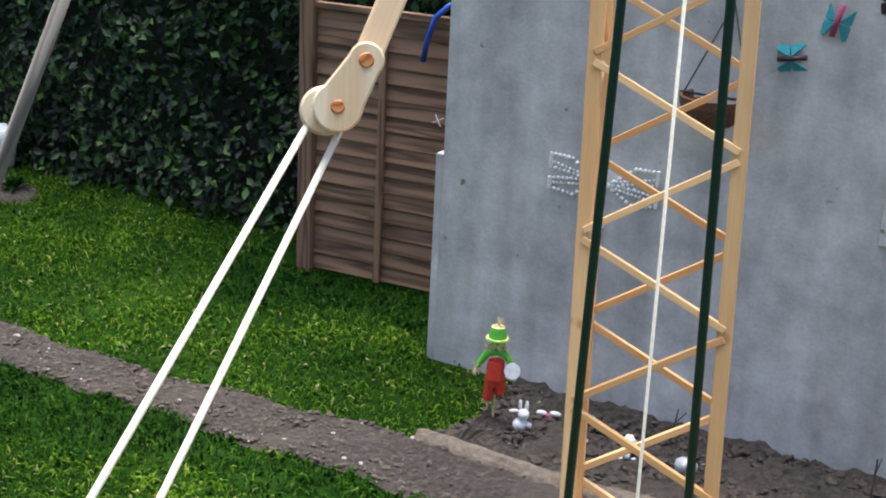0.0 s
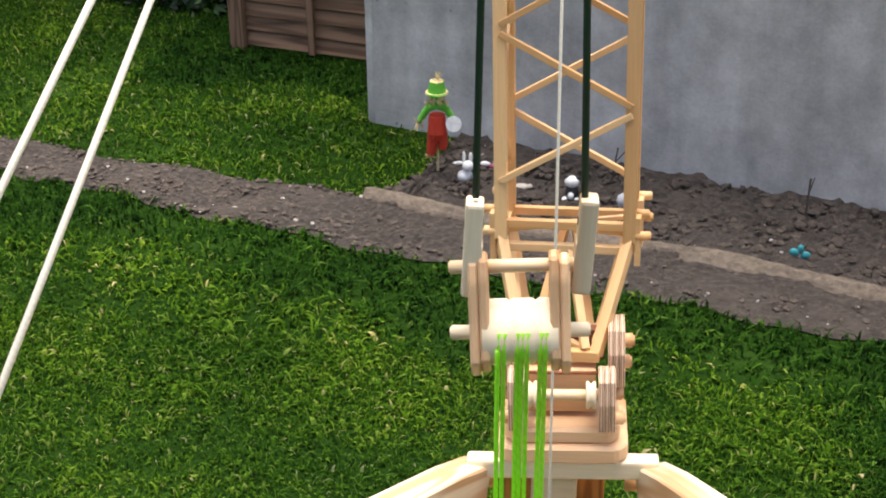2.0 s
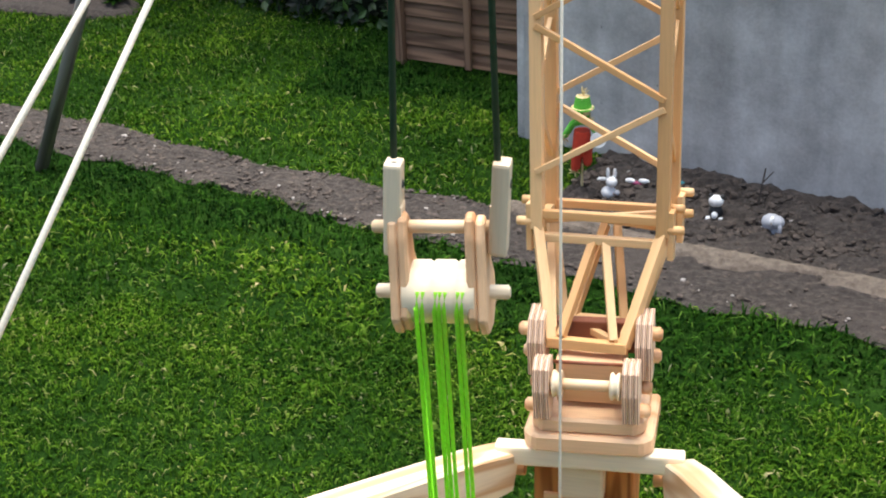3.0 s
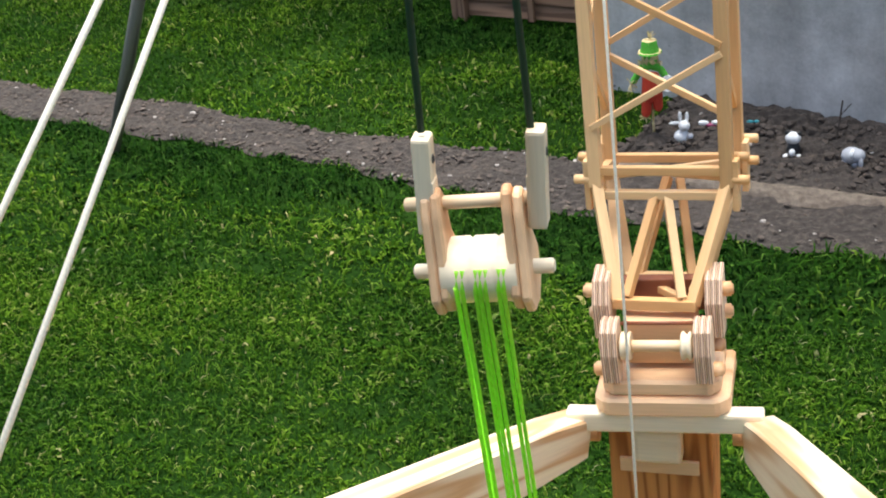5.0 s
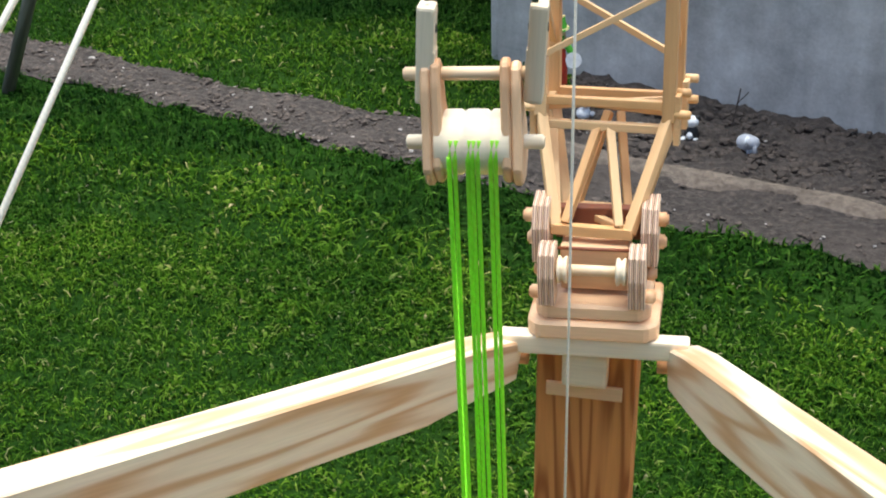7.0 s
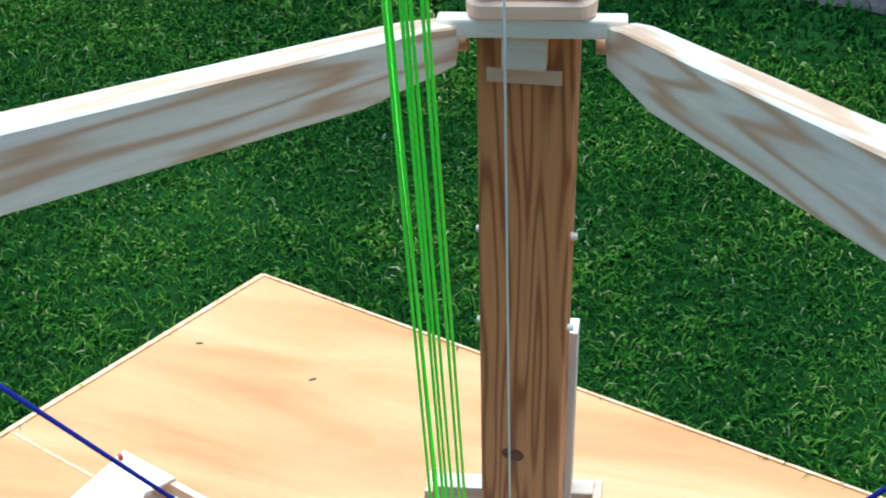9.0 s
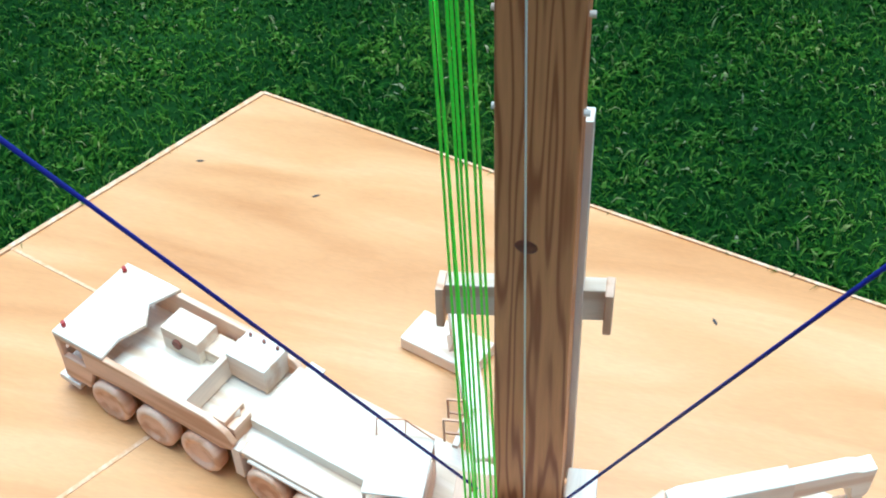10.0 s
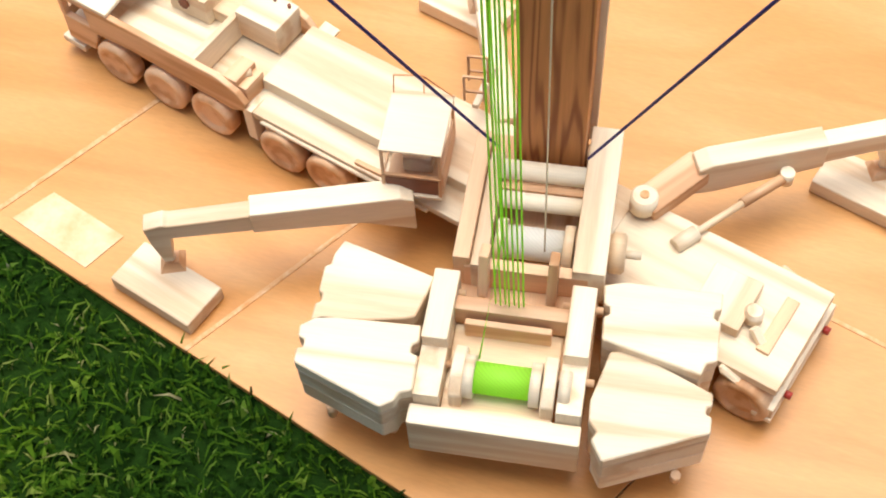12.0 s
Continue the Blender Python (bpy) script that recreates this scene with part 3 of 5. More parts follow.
for x in (-0.056, 0.040):
    rod("drum_flange", (x, -0.112, 0.184), (x + 0.014, -0.112, 0.184), 0.032, PALE, upper, 28)
rod("winch_knob", (0.104, -0.105, 0.176), (0.128, -0.105, 0.176), 0.030, PALE, upper, 28, "", None, 0.003)
rod("winch_shaft", (0.126, -0.105, 0.176), (0.150, -0.105, 0.176), 0.006, PALE, upper)
box("cross_bar", (-0.006, -0.165, 0.178), (0.175, 0.018, 0.05), PINE, upper)
box("cross_bar", (-0.014, -0.232, 0.182), (0.165, 0.022, 0.040), PINE, upper)
for x in (-0.062, 0.034):
    box("spiral_post", (x, -0.185, 0.215), (0.014, 0.030, 0.075), PINE, upper, 0.003, "", (-18, 0, 0))
for x0, x1 in ((-0.130, -0.094), (0.062, 0.096)):
    xm = (x0 + x1) / 2
    box("rear_side", (xm, -0.245, 0.178), (x1 - x0, 0.11, 0.075), PALE, upper)
    box("rear_side", (xm, -0.330, 0.146), (x1 - x0, 0.09, 0.092), PALE, upper)
    rod("side_peg", (xm - 0.028, -0.212, 0.192), (xm + 0.028, -0.212, 0.192), 0.0055, PINE, upper, 12)
    rod("side_peg", (xm - 0.028, -0.315, 0.174), (xm + 0.028, -0.315, 0.174), 0.0055, PINE, upper, 12)
box("rear_bed", (-0.018, -0.318, 0.150), (0.150, 0.150, 0.020), PALE, upper)
box("rear_beam", (-0.018, -0.392, 0.127), (0.232, 0.030, 0.084), PALE, upper, 0.003)
box("drum_back", (-0.018, -0.255, 0.170), (0.12, 0.010, 0.045), PINE, upper)
for x in (-0.083, 0.040):
    pts = [(-0.045, 0.155), (0.02, 0.155), (0.035, 0.175), (0.03, 0.196), (0.012, 0.206), (-0.02, 0.206), (-0.045, 0.190)]
    plate("drum_cheek", [(a, b2) for a, b2 in pts], 0, 0.018, PALE["Y"], upper, 0.002, "", pose(x - 0.0, -0.325, 0) @ pose(0, 0, 0, 90, 0, 90))
rod("winch_drum", (-0.060, -0.335, 0.186), (0.034, -0.335, 0.186), 0.022, ROPELIME, upper, 28, "drum wound with lime green cord")
for x in (-0.065, 0.024):
    rod("drum_flange", (x, -0.335, 0.186), (x + 0.014, -0.335, 0.186), 0.030, PALE, upper, 28)
rod("winch_knob", (0.062, -0.335, 0.184), (0.078, -0.335, 0.184), 0.026, PALE, upper, 28, "", None, 0.002)

# counterweights: notched slabs in stacks
CW = [
    ("left", [(-0.268, -0.154), (-0.130, -0.196), (-0.138, -0.232), (-0.1455, -0.262), (-0.160, -0.268), (-0.200, -0.276), (-0.287, -0.288), (-0.2866, -0.262), (-0.280, -0.258), (-0.280, -0.246), (-0.2866, -0.242), (-0.2866, -0.200), (-0.278, -0.196), (-0.278, -0.180)], 0.200),
    ("left", [(-0.300, -0.299), (-0.276, -0.280), (-0.135, -0.2747), (-0.133, -0.300), (-0.142, -0.306), (-0.142, -0.318), (-0.131, -0.322), (-0.1288, -0.3734), (-0.146, -0.380), (-0.150, -0.392), (-0.168, -0.4045), (-0.295, -0.3556), (-0.297, -0.335), (-0.288, -0.331), (-0.288, -0.320), (-0.298, -0.316)], 0.200),
    ("right", [(0.104, -0.174), (0.1346, -0.165), (0.266, -0.164), (0.2655, -0.190), (0.256, -0.194), (0.256, -0.206), (0.2655, -0.210), (0.265, -0.270), (0.250, -0.276), (0.2447, -0.294), (0.110, -0.2596), (0.108, -0.224), (0.116, -0.220), (0.116, -0.208), (0.107, -0.204)], 0.200),
    ("right", [(0.1228, -0.270), (0.150, -0.262), (0.2635, -0.312), (0.2637, -0.330), (0.256, -0.333), (0.256, -0.343), (0.264, -0.346), (0.264, -0.3696), (0.1289, -0.4305), (0.112, -0.402), (0.118, -0.390), (0.106, -0.375), (0.1048, -0.3456)], 0.186),
]
for side, pts, top in CW:
    c = sub("counterweight", S, crane, "pale notched wooden counterweight slabs in a stack")
    cx, cy = sum(p[0] for p in pts) / len(pts), sum(p[1] for p in pts) / len(pts)
    z1 = top + 0.0295
    for k, (hh, drop) in enumerate(((0.022, 0.0295), (0.036, 0.0232), (0.036, 0.0372))):
        z1 -= drop
        sh = 1.0 - 0.012 * k
        plate("slab", [(cx + (x - cx) * sh, cy + (y - cy) * sh) for x, y in pts], z1 - hh, z1, PALE["X"], c, 0.002)
    for dx, dy in ((-0.045, -0.035), (0.045, -0.045), (0.03, 0.04)):
        rod("lug", (cx + dx, cy + dy, 0.075), (cx + dx, cy + dy, top - 0.094), 0.007, PINE, c, 12)

# operator's cab
cab = sub("operator_cab", S @ pose(-0.196, 0.036, 0), crane, "small open operator's cab of thin sticks and sheet wood")
plate("cab_roof", [(-0.048, -0.058), (0.046, -0.058), (0.046, 0.058), (-0.048, 0.058)], 0.240, 0.244, PALE["X"], cab, 0.001)
box("cab_floor", (0, 0, 0.148), (0.09, 0.11, 0.008), PINE, cab)
for x in (-0.043, 0.042):
    stick("post", (x, -0.066, 0.150), (x * 1.02, -0.055, 0.240), 0.005, 0.005, PINE, cab)
    stick("post", (x, 0.055, 0.150), (x, 0.055, 0.240), 0.005, 0.005, PINE, cab)
    stick("sill_rail", (x, -0.062, 0.190), (x, 0.055, 0.190), 0.004, 0.004, PINE, cab)
stick("floor_rail", (-0.046, -0.067, 0.152), (0.045, -0.067, 0.152), 0.006, 0.006, PALE, cab)
stick("sill_rail", (-0.046, -0.062, 0.192), (0.045, -0.062, 0.192), 0.006, 0.004, PINE, cab)
box("back_panel", (0, -0.063, 0.170), (0.080, 0.003, 0.036), REDWOOD, cab)
box("side_panel", (0.043, 0.0, 0.172), (0.003, 0.10, 0.034), PINE, cab)
box("seat", (0.0, 0.0, 0.170), (0.045, 0.05, 0.035), PALE, cab, 0.004)
for p, q in (((-0.045, 0.050, 0.244), (-0.045, 0.060, 0.272)), ((0.0, 0.055, 0.244), (0.0, 0.064, 0.272)), ((-0.045, 0.060, 0.272), (0.0, 0.064, 0.272)), ((0, 0.064, 0.270), (0.046, 0.050, 0.248))):
    stick("wire_rail", p, q, 0.0016, 0.0016, BROWN, cab, 0)
for y in (0.085, 0.125):
    for p, q in (((0.055, y, 0.20), (0.055, y, 0.255)), ((0.085, y, 0.20), (0.085, y, 0.255)), ((0.055, y, 0.255), (0.085, y, 0.255)), ((0.055, y, 0.222), (0.085, y, 0.222))):
        stick("ladder_rail", p, q, 0.004, 0.004, PINE, cab)
stick("stay", (-0.10, -0.01, 0.140), (-0.03, -0.05, 0.160), 0.008, 0.008, PINE, cab)
stick("ladder_rail", (0.07, 0.09, 0.18), (0.085, 0.19, 0.17), 0.010, 0.008, PALE, cab)

# ---- boom ----
boom = sub("boom", pose(0.209, 1.008, 0.15, -2.0, 0.3, 7.0), crane, "tall brown-stained square softwood boom with a knot")
box("boom_beam", (0, 0.039, 0.5935), (0.101, 0.078, 1.187), BROWN, boom, 0.0025)
bm = bmesh.new()
bmesh.ops.create_uvsphere(bm, u_segments=16, v_segments=8, radius=1.0)
bmesh.ops.scale(bm, vec=(0.015, 0.0022, 0.011), verts=bm.verts)
part("knot", bm, KNOT, boom, "dark red-brown knot", pose(-0.010, 0.0, 0.582, 0, 15, 0))
stick("rear_strip", (0.040, 0.094, 0.02), (0.040, 0.094, 0.725), 0.040, 0.030, PALE, boom)
box("bracket", (-0.020, 0.100, 0.395), (0.235, 0.028, 0.058), PALE, boom, 0.003, "", (0, -5, 0))
for x, z in ((-0.138, 0.380), (0.096, 0.400)):
    box("bracket_end", (x, 0.092, z), (0.012, 0.040, 0.075), PINE, boom)
for z in (0.910, 0.775):
    rod("dowel", (-0.058, 0.030, z), (0.058, 0.030, z), 0.0042, PALE, boom, 12)
box("head_block", (0.0, -0.006, 1.163), (0.046, 0.022, 0.040), PALE, boom, 0.004)
box("head_bar", (-0.001, -0.0015, 1.130), (0.078, 0.004, 0.016), PINE, boom)

# ---- head: cross piece, spreader arms, jib foot ----
head = sub("boom_head", pose(0.2185, 1.045, 1.334, -2, -2.3, 8), crane, "pine head block with a rounded plate and plywood cheeks")
box("cross_piece", (0.0, -0.010, 0.011), (0.188, 0.018, 0.021), PALE, head, 0.003)
plate("base_plate", [(-0.064, -0.013), (-0.053, -0.024), (0.053, -0.024), (0.064, -0.013), (0.064, 0.072), (-0.064, 0.072)], 0.0217, 0.041, PINE["X"], head, 0.003)
plate("base_plate", [(-0.056, -0.008), (-0.047, -0.018), (0.047, -0.018), (0.056, -0.008), (0.056, 0.062), (-0.056, 0.062)], 0.0412, 0.058, PINE["X"], head, 0.003)
UP_H = 0.001
box("pivot_block", (0, 0.030, 0.086 + UP_H), (0.066, 0.050, 0.046), PINE, head, 0.002)
box("pivot_back", (0, 0.050, 0.116 + UP_H), (0.084, 0.012, 0.034), REDWOOD, head)
for sgn in (-1, 1):
    for k in range(3):
        x = sgn * (0.0375 + 0.0056 * k)
        pts = [(-0.026, 0.060), (-0.014, 0.057), (-0.002, 0.064), (0.008, 0.100), (0.004, 0.116), (-0.010, 0.119), (-0.022, 0.112), (-0.028, 0.090)]
        plate("cheek", [(yy, zz + UP_H) for yy, zz in pts], -0.0024, 0.0024, PLYEDGE, head, 0.0006, "", pose(x, 0, 0) @ pose(0, 0, 0, 90, 0, 90))
        pts = [(0.006, 0.090), (0.030, 0.088), (0.048, 0.108), (0.046, 0.150), (0.018, 0.146), (0.006, 0.126)]
        plate("cheek", [(yy, zz + UP_H) for yy, zz in pts], -0.0024, 0.0024, PLYEDGE, head, 0.0006, "", pose(sgn * (0.0470 + 0.0056 * k), 0, 0) @ pose(0, 0, 0, 90, 0, 90))
for y, z, w in ((-0.012, 0.068, 0.061), (0.022, 0.134, 0.070), (0.030, 0.106, 0.068), (0.016, 0.078, 0.060)):
    for sgn in (-1, 1):
        rod("dowel", (sgn * (w - 0.016), y, z + UP_H), (sgn * w, y, z + UP_H), 0.0070, PINE, head, 16, "", None, 0.002)
for x in (-0.033, 0.023):
    lathe("roller", [(0.012, 0.0), (0.0135, 0.001), (0.0135, 0.0025), (0.0105, 0.005), (0.0135, 0.0075), (0.0135, 0.009), (0.012, 0.010)], PALE, head, "", pose(x, -0.014, 0.094 + UP_H, 0, 90, 0))
rod("roller_shaft", (-0.036, -0.014, 0.094 + UP_H), (0.036, -0.014, 0.094 + UP_H), 0.0055, PALE, head)
rod("roller_shaft", (-0.036, 0.004, 0.108 + UP_H), (0.036, 0.004, 0.108 + UP_H), 0.0018, REDWOOD, head)
rod("lug", (-0.094, 0.008, -0.018), (-0.068, 0.008, -0.018), 0.009, PINE, head)
rod("lug", (0.062, 0.008, -0.020), (0.088, 0.008, -0.020), 0.009, PINE, head)


def spreader(root, tip, h=0.064):
    p, q = Vector(root), Vector(tip)
    d = q - p
    L = d.length
    yaw = math.degrees(math.atan2(d.y, d.x))
    pitch = -math.degrees(math.asin(d.z / L))
    o = sub("spreader_arm", pose(*p, 0, 0, yaw) @ pose(0, 0, 0, 0, pitch, 0), crane, "planed pale pine spreader arm with a tapered root")
    profile_xz("arm_beam", [(-0.01, 0.012), (-0.01, -0.030), (0.02, -0.034), (0.13, 0.016 - h), (L, 0.016 - h), (L, 0.016), (0.05, 0.016)], -0.017, 0.017, ARMWOOD, o, "", 0.002)
    rod("rope_pin", (L - 0.03, 0, -0.062), (L - 0.03, 0, 0.03), 0.005, PINE, o)
    return q


LT, RT = (-0.095, 0.405, 1.530), (0.640, 0.400, 1.622)
spreader((0.131, 1.020, 1.332), LT)
spreader((0.310, 1.045, 1.338), RT)

# ---- lattice jib ----
JL = pose(0.2045, 1.1214, 1.447, -7.6, -2.2, 3.0)
jib = sub("lattice_jib", JL, crane, "tall lattice jib of thin glued pine sticks")
w0, w1, y0, y1 = 0.036, 0.063, -0.055, 0.0
Y0, Y1 = 0.0, 0.060
t = 0.0105
for sgn in (-1, 1):
    stick("taper_leg", (sgn * w0, y0, 0.0), (sgn * w1, Y0, 0.100), t, t, JIBWOOD, jib)
    stick("taper_leg", (sgn * w0, y1, 0.0), (sgn * w1, Y1, 0.100), t, t, JIBWOOD, jib)
    stick("taper_brace", (sgn * 0.026, y0, 0.006), (sgn * 0.006, Y0, 0.088), t * 0.8, t * 0.8, JIBWOOD, jib)
    stick("taper_brace", (sgn * 0.026, y1, 0.006), (sgn * 0.006, Y1, 0.088), t * 0.8, t * 0.8, JIBWOOD, jib)
    stick("taper_brace", (sgn * w0, y0 + 0.006, 0.010), (sgn * w1, Y1 - 0.006, 0.085), t * 0.8, t * 0.8, JIBWOOD, jib)
    stick("cross_bar", (sgn * w1, Y0, 0.104), (sgn * w1, Y1, 0.104), t * 0.8, t * 0.8, JIBWOOD, jib)
    plate("splice_plate", [(-0.006, 0.075), (0.006, 0.075), (0.008, 0.125), (-0.008, 0.125)], -0.003, 0.003, JIBWOOD, jib, 0.0006, "", pose(sgn * (w1 + 0.008), Y0 + 0.002, 0) @ pose(0, 0, 0, 90, 0, 90))
    plate("splice_plate", [(-0.006, 0.075), (0.006, 0.075), (0.008, 0.125), (-0.008, 0.125)], -0.003, 0.003, JIBWOOD, jib, 0.0006, "", pose(sgn * (w1 + 0.008), Y1, 0) @ pose(0, 0, 0, 90, 0, 90))
stick("cross_bar", (-w0 - 0.004, y0, 0.0), (w0 + 0.004, y0, 0.0), t, t, JIBWOOD, jib)
stick("cross_bar", (-w0 - 0.004, y1, 0.004), (w0 + 0.004, y1, 0.004), t, t, JIBWOOD, jib)
stick("cross_bar", (-0.030, y1, 0.004), (0.030, y0, 0.004), t * 0.7, t * 0.7, JIBWOOD, jib)
for yy, z in ((Y0, 0.090), (Y0, 0.114), (Y1, 0.108)):
    stick("cross_bar", (-w1, yy, z), (w1, yy, z), t * 0.9, t * 0.8, JIBWOOD, jib)
for a in (-1, 1):
    stick("cross_brace", (-a * w1, Y0 + 0.008, 0.104), (a * w1, Y1 - 0.008, 0.104 + 0.004 * a), t * 0.6, t * 0.5, JIBWOOD, jib)
for yy in (Y0, Y1):
    for sgn in (-1, 1):
        rod("dowel", (sgn * (w1 + 0.004), yy - 0.002, 0.106), (sgn * (w1 + 0.021), yy - 0.002, 0.106), 0.0046, JIBWOOD, jib, 12, "", None, 0.001)
        rod("dowel", (sgn * (w1 + 0.004), yy + 0.012, 0.124), (sgn * (w1 + 0.019), yy + 0.012, 0.124), 0.0046, JIBWOOD, jib, 12, "", None, 0.001)
NB, Z0, BH = 17, 0.1540, 0.0763
ZT = Z0 + NB * BH
for sx in (-1, 1):
    for yy in (Y0, Y1):
        stick("chord", (sx * w1, yy, 0.098), (sx * w1, yy, ZT), 0.0125, 0.0125, JIBWOOD, jib)
bt = 0.0078
for k in range(NB):
    za, zb = Z0 + k * BH + 0.004, Z0 + (k + 1) * BH - 0.004
    up = 1 - k % 2 * 2
    stick("brace", (-w1 * up, Y0 - 0.004, za), (w1 * up, Y0 - 0.004, zb), bt, 0.006, JIBWOOD, jib, 0.0006)
    stick("brace", (w1 * up, Y1 + 0.002, za - 0.012), (-w1 * up, Y1 + 0.002, zb - 0.012), bt, 0.006, JIBWOOD, jib, 0.0006)
    for sx in (-1, 1):
        a, b2 = (Y0, Y1) if k % 2 else (Y1, Y0)
        stick("brace", (sx * w1, a, za), (sx * w1, b2, zb), 0.005, bt, JIBWOOD, jib, 0.0006)

# ---- rope block behind the boom ----
block = sub("rope_block", pose(0.2495, 0.592, 1.764, 0, -2.5, 11) @ Matrix.Diagonal((0.90, 0.96, 1.0, 1)), crane, "turned wooden rope block with pegs and pale link bars")
lathe("block_drum", [(0.0185, -0.023), (0.0185, -0.008), (0.017, -0.006), (0.0185, -0.004), (0.0185, 0.008), (0.017, 0.010), (0.0185, 0.012), (0.0185, 0.023)], PALE, block, "", pose(0, 0, 0, 0, 90, 0), 32)
rod("peg", (-0.043, 0, 0), (0.043, 0, 0), 0.0042, PALE, block, 16, "", None, 0.001)
rod("upper_peg", (-0.042, 0.002, 0.040), (0.042, 0.002, 0.040), 0.0038, PALE, block, 16, "", None, 0.001)
for sgn in (-1, 1):
    pts = [(-0.020, -0.010), (-0.012, -0.022), (0.004, -0.024), (0.018, -0.014), (0.020, 0.004), (0.010, 0.020), (0.008, 0.040), (0.002, 0.048), (-0.006, 0.046), (-0.010, 0.036), (-0.014, 0.014)]
    for k in (0, 1):
        plate("cheek", pts, -0.003, 0.003, PINE["Y"], block, 0.0015, "", pose(sgn * (0.0275 - 0.0063 * k), 0, 0.002 * k) @ pose(0, 0, 0, 90, 0, 90))
    bm = bmesh.new()
    add_box(bm, (0, 0, 0.024), (0.011, 0.014, 0.056), 0.002)
    add_box(bm, (0.004 * -sgn, 0, 0.012), (0.004, 0.013, 0.030), 0.001)
    part("link_bar", bm, PALE["Z"], block, "", pose(sgn * 0.0335 + 0.004, 0.002, 0.028, 0, 6, 0))
    rod("bolt", (sgn * 0.0335 + 0.0080 - 0.0060, 0.002, 0.066), (sgn * 0.0335 + 0.0080 + 0.0060, 0.002, 0.066), 0.0026, BLACK, block, 10)

# ---- ropes ----
top = lambda p, d, z: tuple(p[i] + d[i] / d[2] * (z - p[2]) for i in range(3))
ZT = 2.72
rope("pendant_rope", [(0.225, 0.588, 1.845), top((0.227, 0.587, 1.846), (0.002, 0.082, 0.997), ZT)], 0.0020, ROPEGREEN, crane, "dark green pendant rope")
rope("pendant_rope", [(0.281, 0.600, 1.845), top((0.281, 0.602, 1.846), (-0.035, 0.040, 0.998), ZT)], 0.0020, ROPEGREEN, crane, "dark green pendant rope")
rope("hoist_line", [(0.243, 0.857, 0.205), top((0.243, 0.857, 0.21), (-0.016, 0.051, 0.999), ZT)], 0.0012, ROPEWHITE, crane, "thin white hoist line")
bx = lambda u: block.matrix_basis @ Vector((u, -0.019, -0.001))
for u, tx, ty in ((-0.0135, 0.201, 0.757), (-0.0100, 0.208, 0.757), (-0.002, 0.214, 0.760), (0.0008, 0.220, 0.758), (0.004, 0.226, 0.762), (0.0120, 0.233, 0.760), (0.0150, 0.239, 0.763)):
    a = bx(u)
    rope("luffing_cord", [(a.x, a.y + 0.0025, a.z + 0.009), (a.x, a.y - 0.0006, a.z - 0.002), (tx, ty, 0.205)], 0.0013, ROPELIME, crane, "lime green luffing cord")
a = bx(-0.014)
rope("luffing_cord", [tuple(a), (0.198, 0.80, 0.30), (0.204, 0.668, 0.205)], 0.0013, ROPELIME, crane, "lime green luffing cord")
rope("guy_rope", [(0.138, 0.987, 0.245), (-0.121, 0.418, 1.476)], 0.0022, ROPEBLUE, crane, "dark blue guy rope")
rope("guy_rope", [(0.268, 1.001, 0.245), (0.703, 0.489, 1.573)], 0.0022, ROPEBLUE, crane, "dark blue guy rope")
PU = Vector((-0.0180, 0.9390, 2.0450))
rope("stay_rope", [(-0.0340, 0.9330, 2.0380), (-0.1687, 0.380, 1.5304)], 0.0026, ROPEWHITE, crane, "white double stay rope")
rope("stay_rope", [(-0.0180, 0.9440, 2.0260), (-0.1531, 0.380, 1.4088)], 0.0026, ROPEWHITE, crane, "white double stay rope")
fork = sub("stay_pulley", look(PU, (PU.x - 0.36, PU.y + 0.9, PU.z - 0.22)), crane, "cream wooden pulley fork with two dark pins")
PIN2 = Vector((0.019, 0.0325))


def eye_plate(r1, r2, n=14):
    """Two rounded ends, one about the sheave's pin and one about the strut's, with a waist between."""
    base = math.atan2(PIN2.y, PIN2.x)
    low = [(r1 * math.cos(base + a), r1 * math.sin(base + a)) for a in (radians(62 + 236 * i / n) for i in range(n + 1))]
    up = [(PIN2.x + r2 * math.cos(base + a), PIN2.y + r2 * math.sin(base + a)) for a in (radians(-105 + 210 * i / n) for i in range(n + 1))]
    return low + up


for zz in (-0.010, 0.010):
    plate("fork_plate", eye_plate(0.0178, 0.0128), zz - 0.003, zz + 0.003, PALE["Y"], fork, 0.0015)
rod("sheave", (-0.009, -0.003, -0.006), (-0.009, -0.003, 0.006), 0.0175, PALE, fork, 32, "", None, 0.002)
rod("pin", (0.0, 0.0, -0.014), (0.0, 0.0, 0.0142), 0.0050, BROWN, fork, 16, "", None, 0.001)
rod("pin", (PIN2.x, PIN2.y, -0.014), (PIN2.x, PIN2.y, 0.0142), 0.0055, BROWN, fork, 16, "", None, 0.001)
stick("strut", (PIN2.x - 0.004, PIN2.y - 0.010, 0.0), (PIN2.x + 0.20, PIN2.y + 0.50, -0.06), 0.020, 0.012, PALE, fork, 0.002)

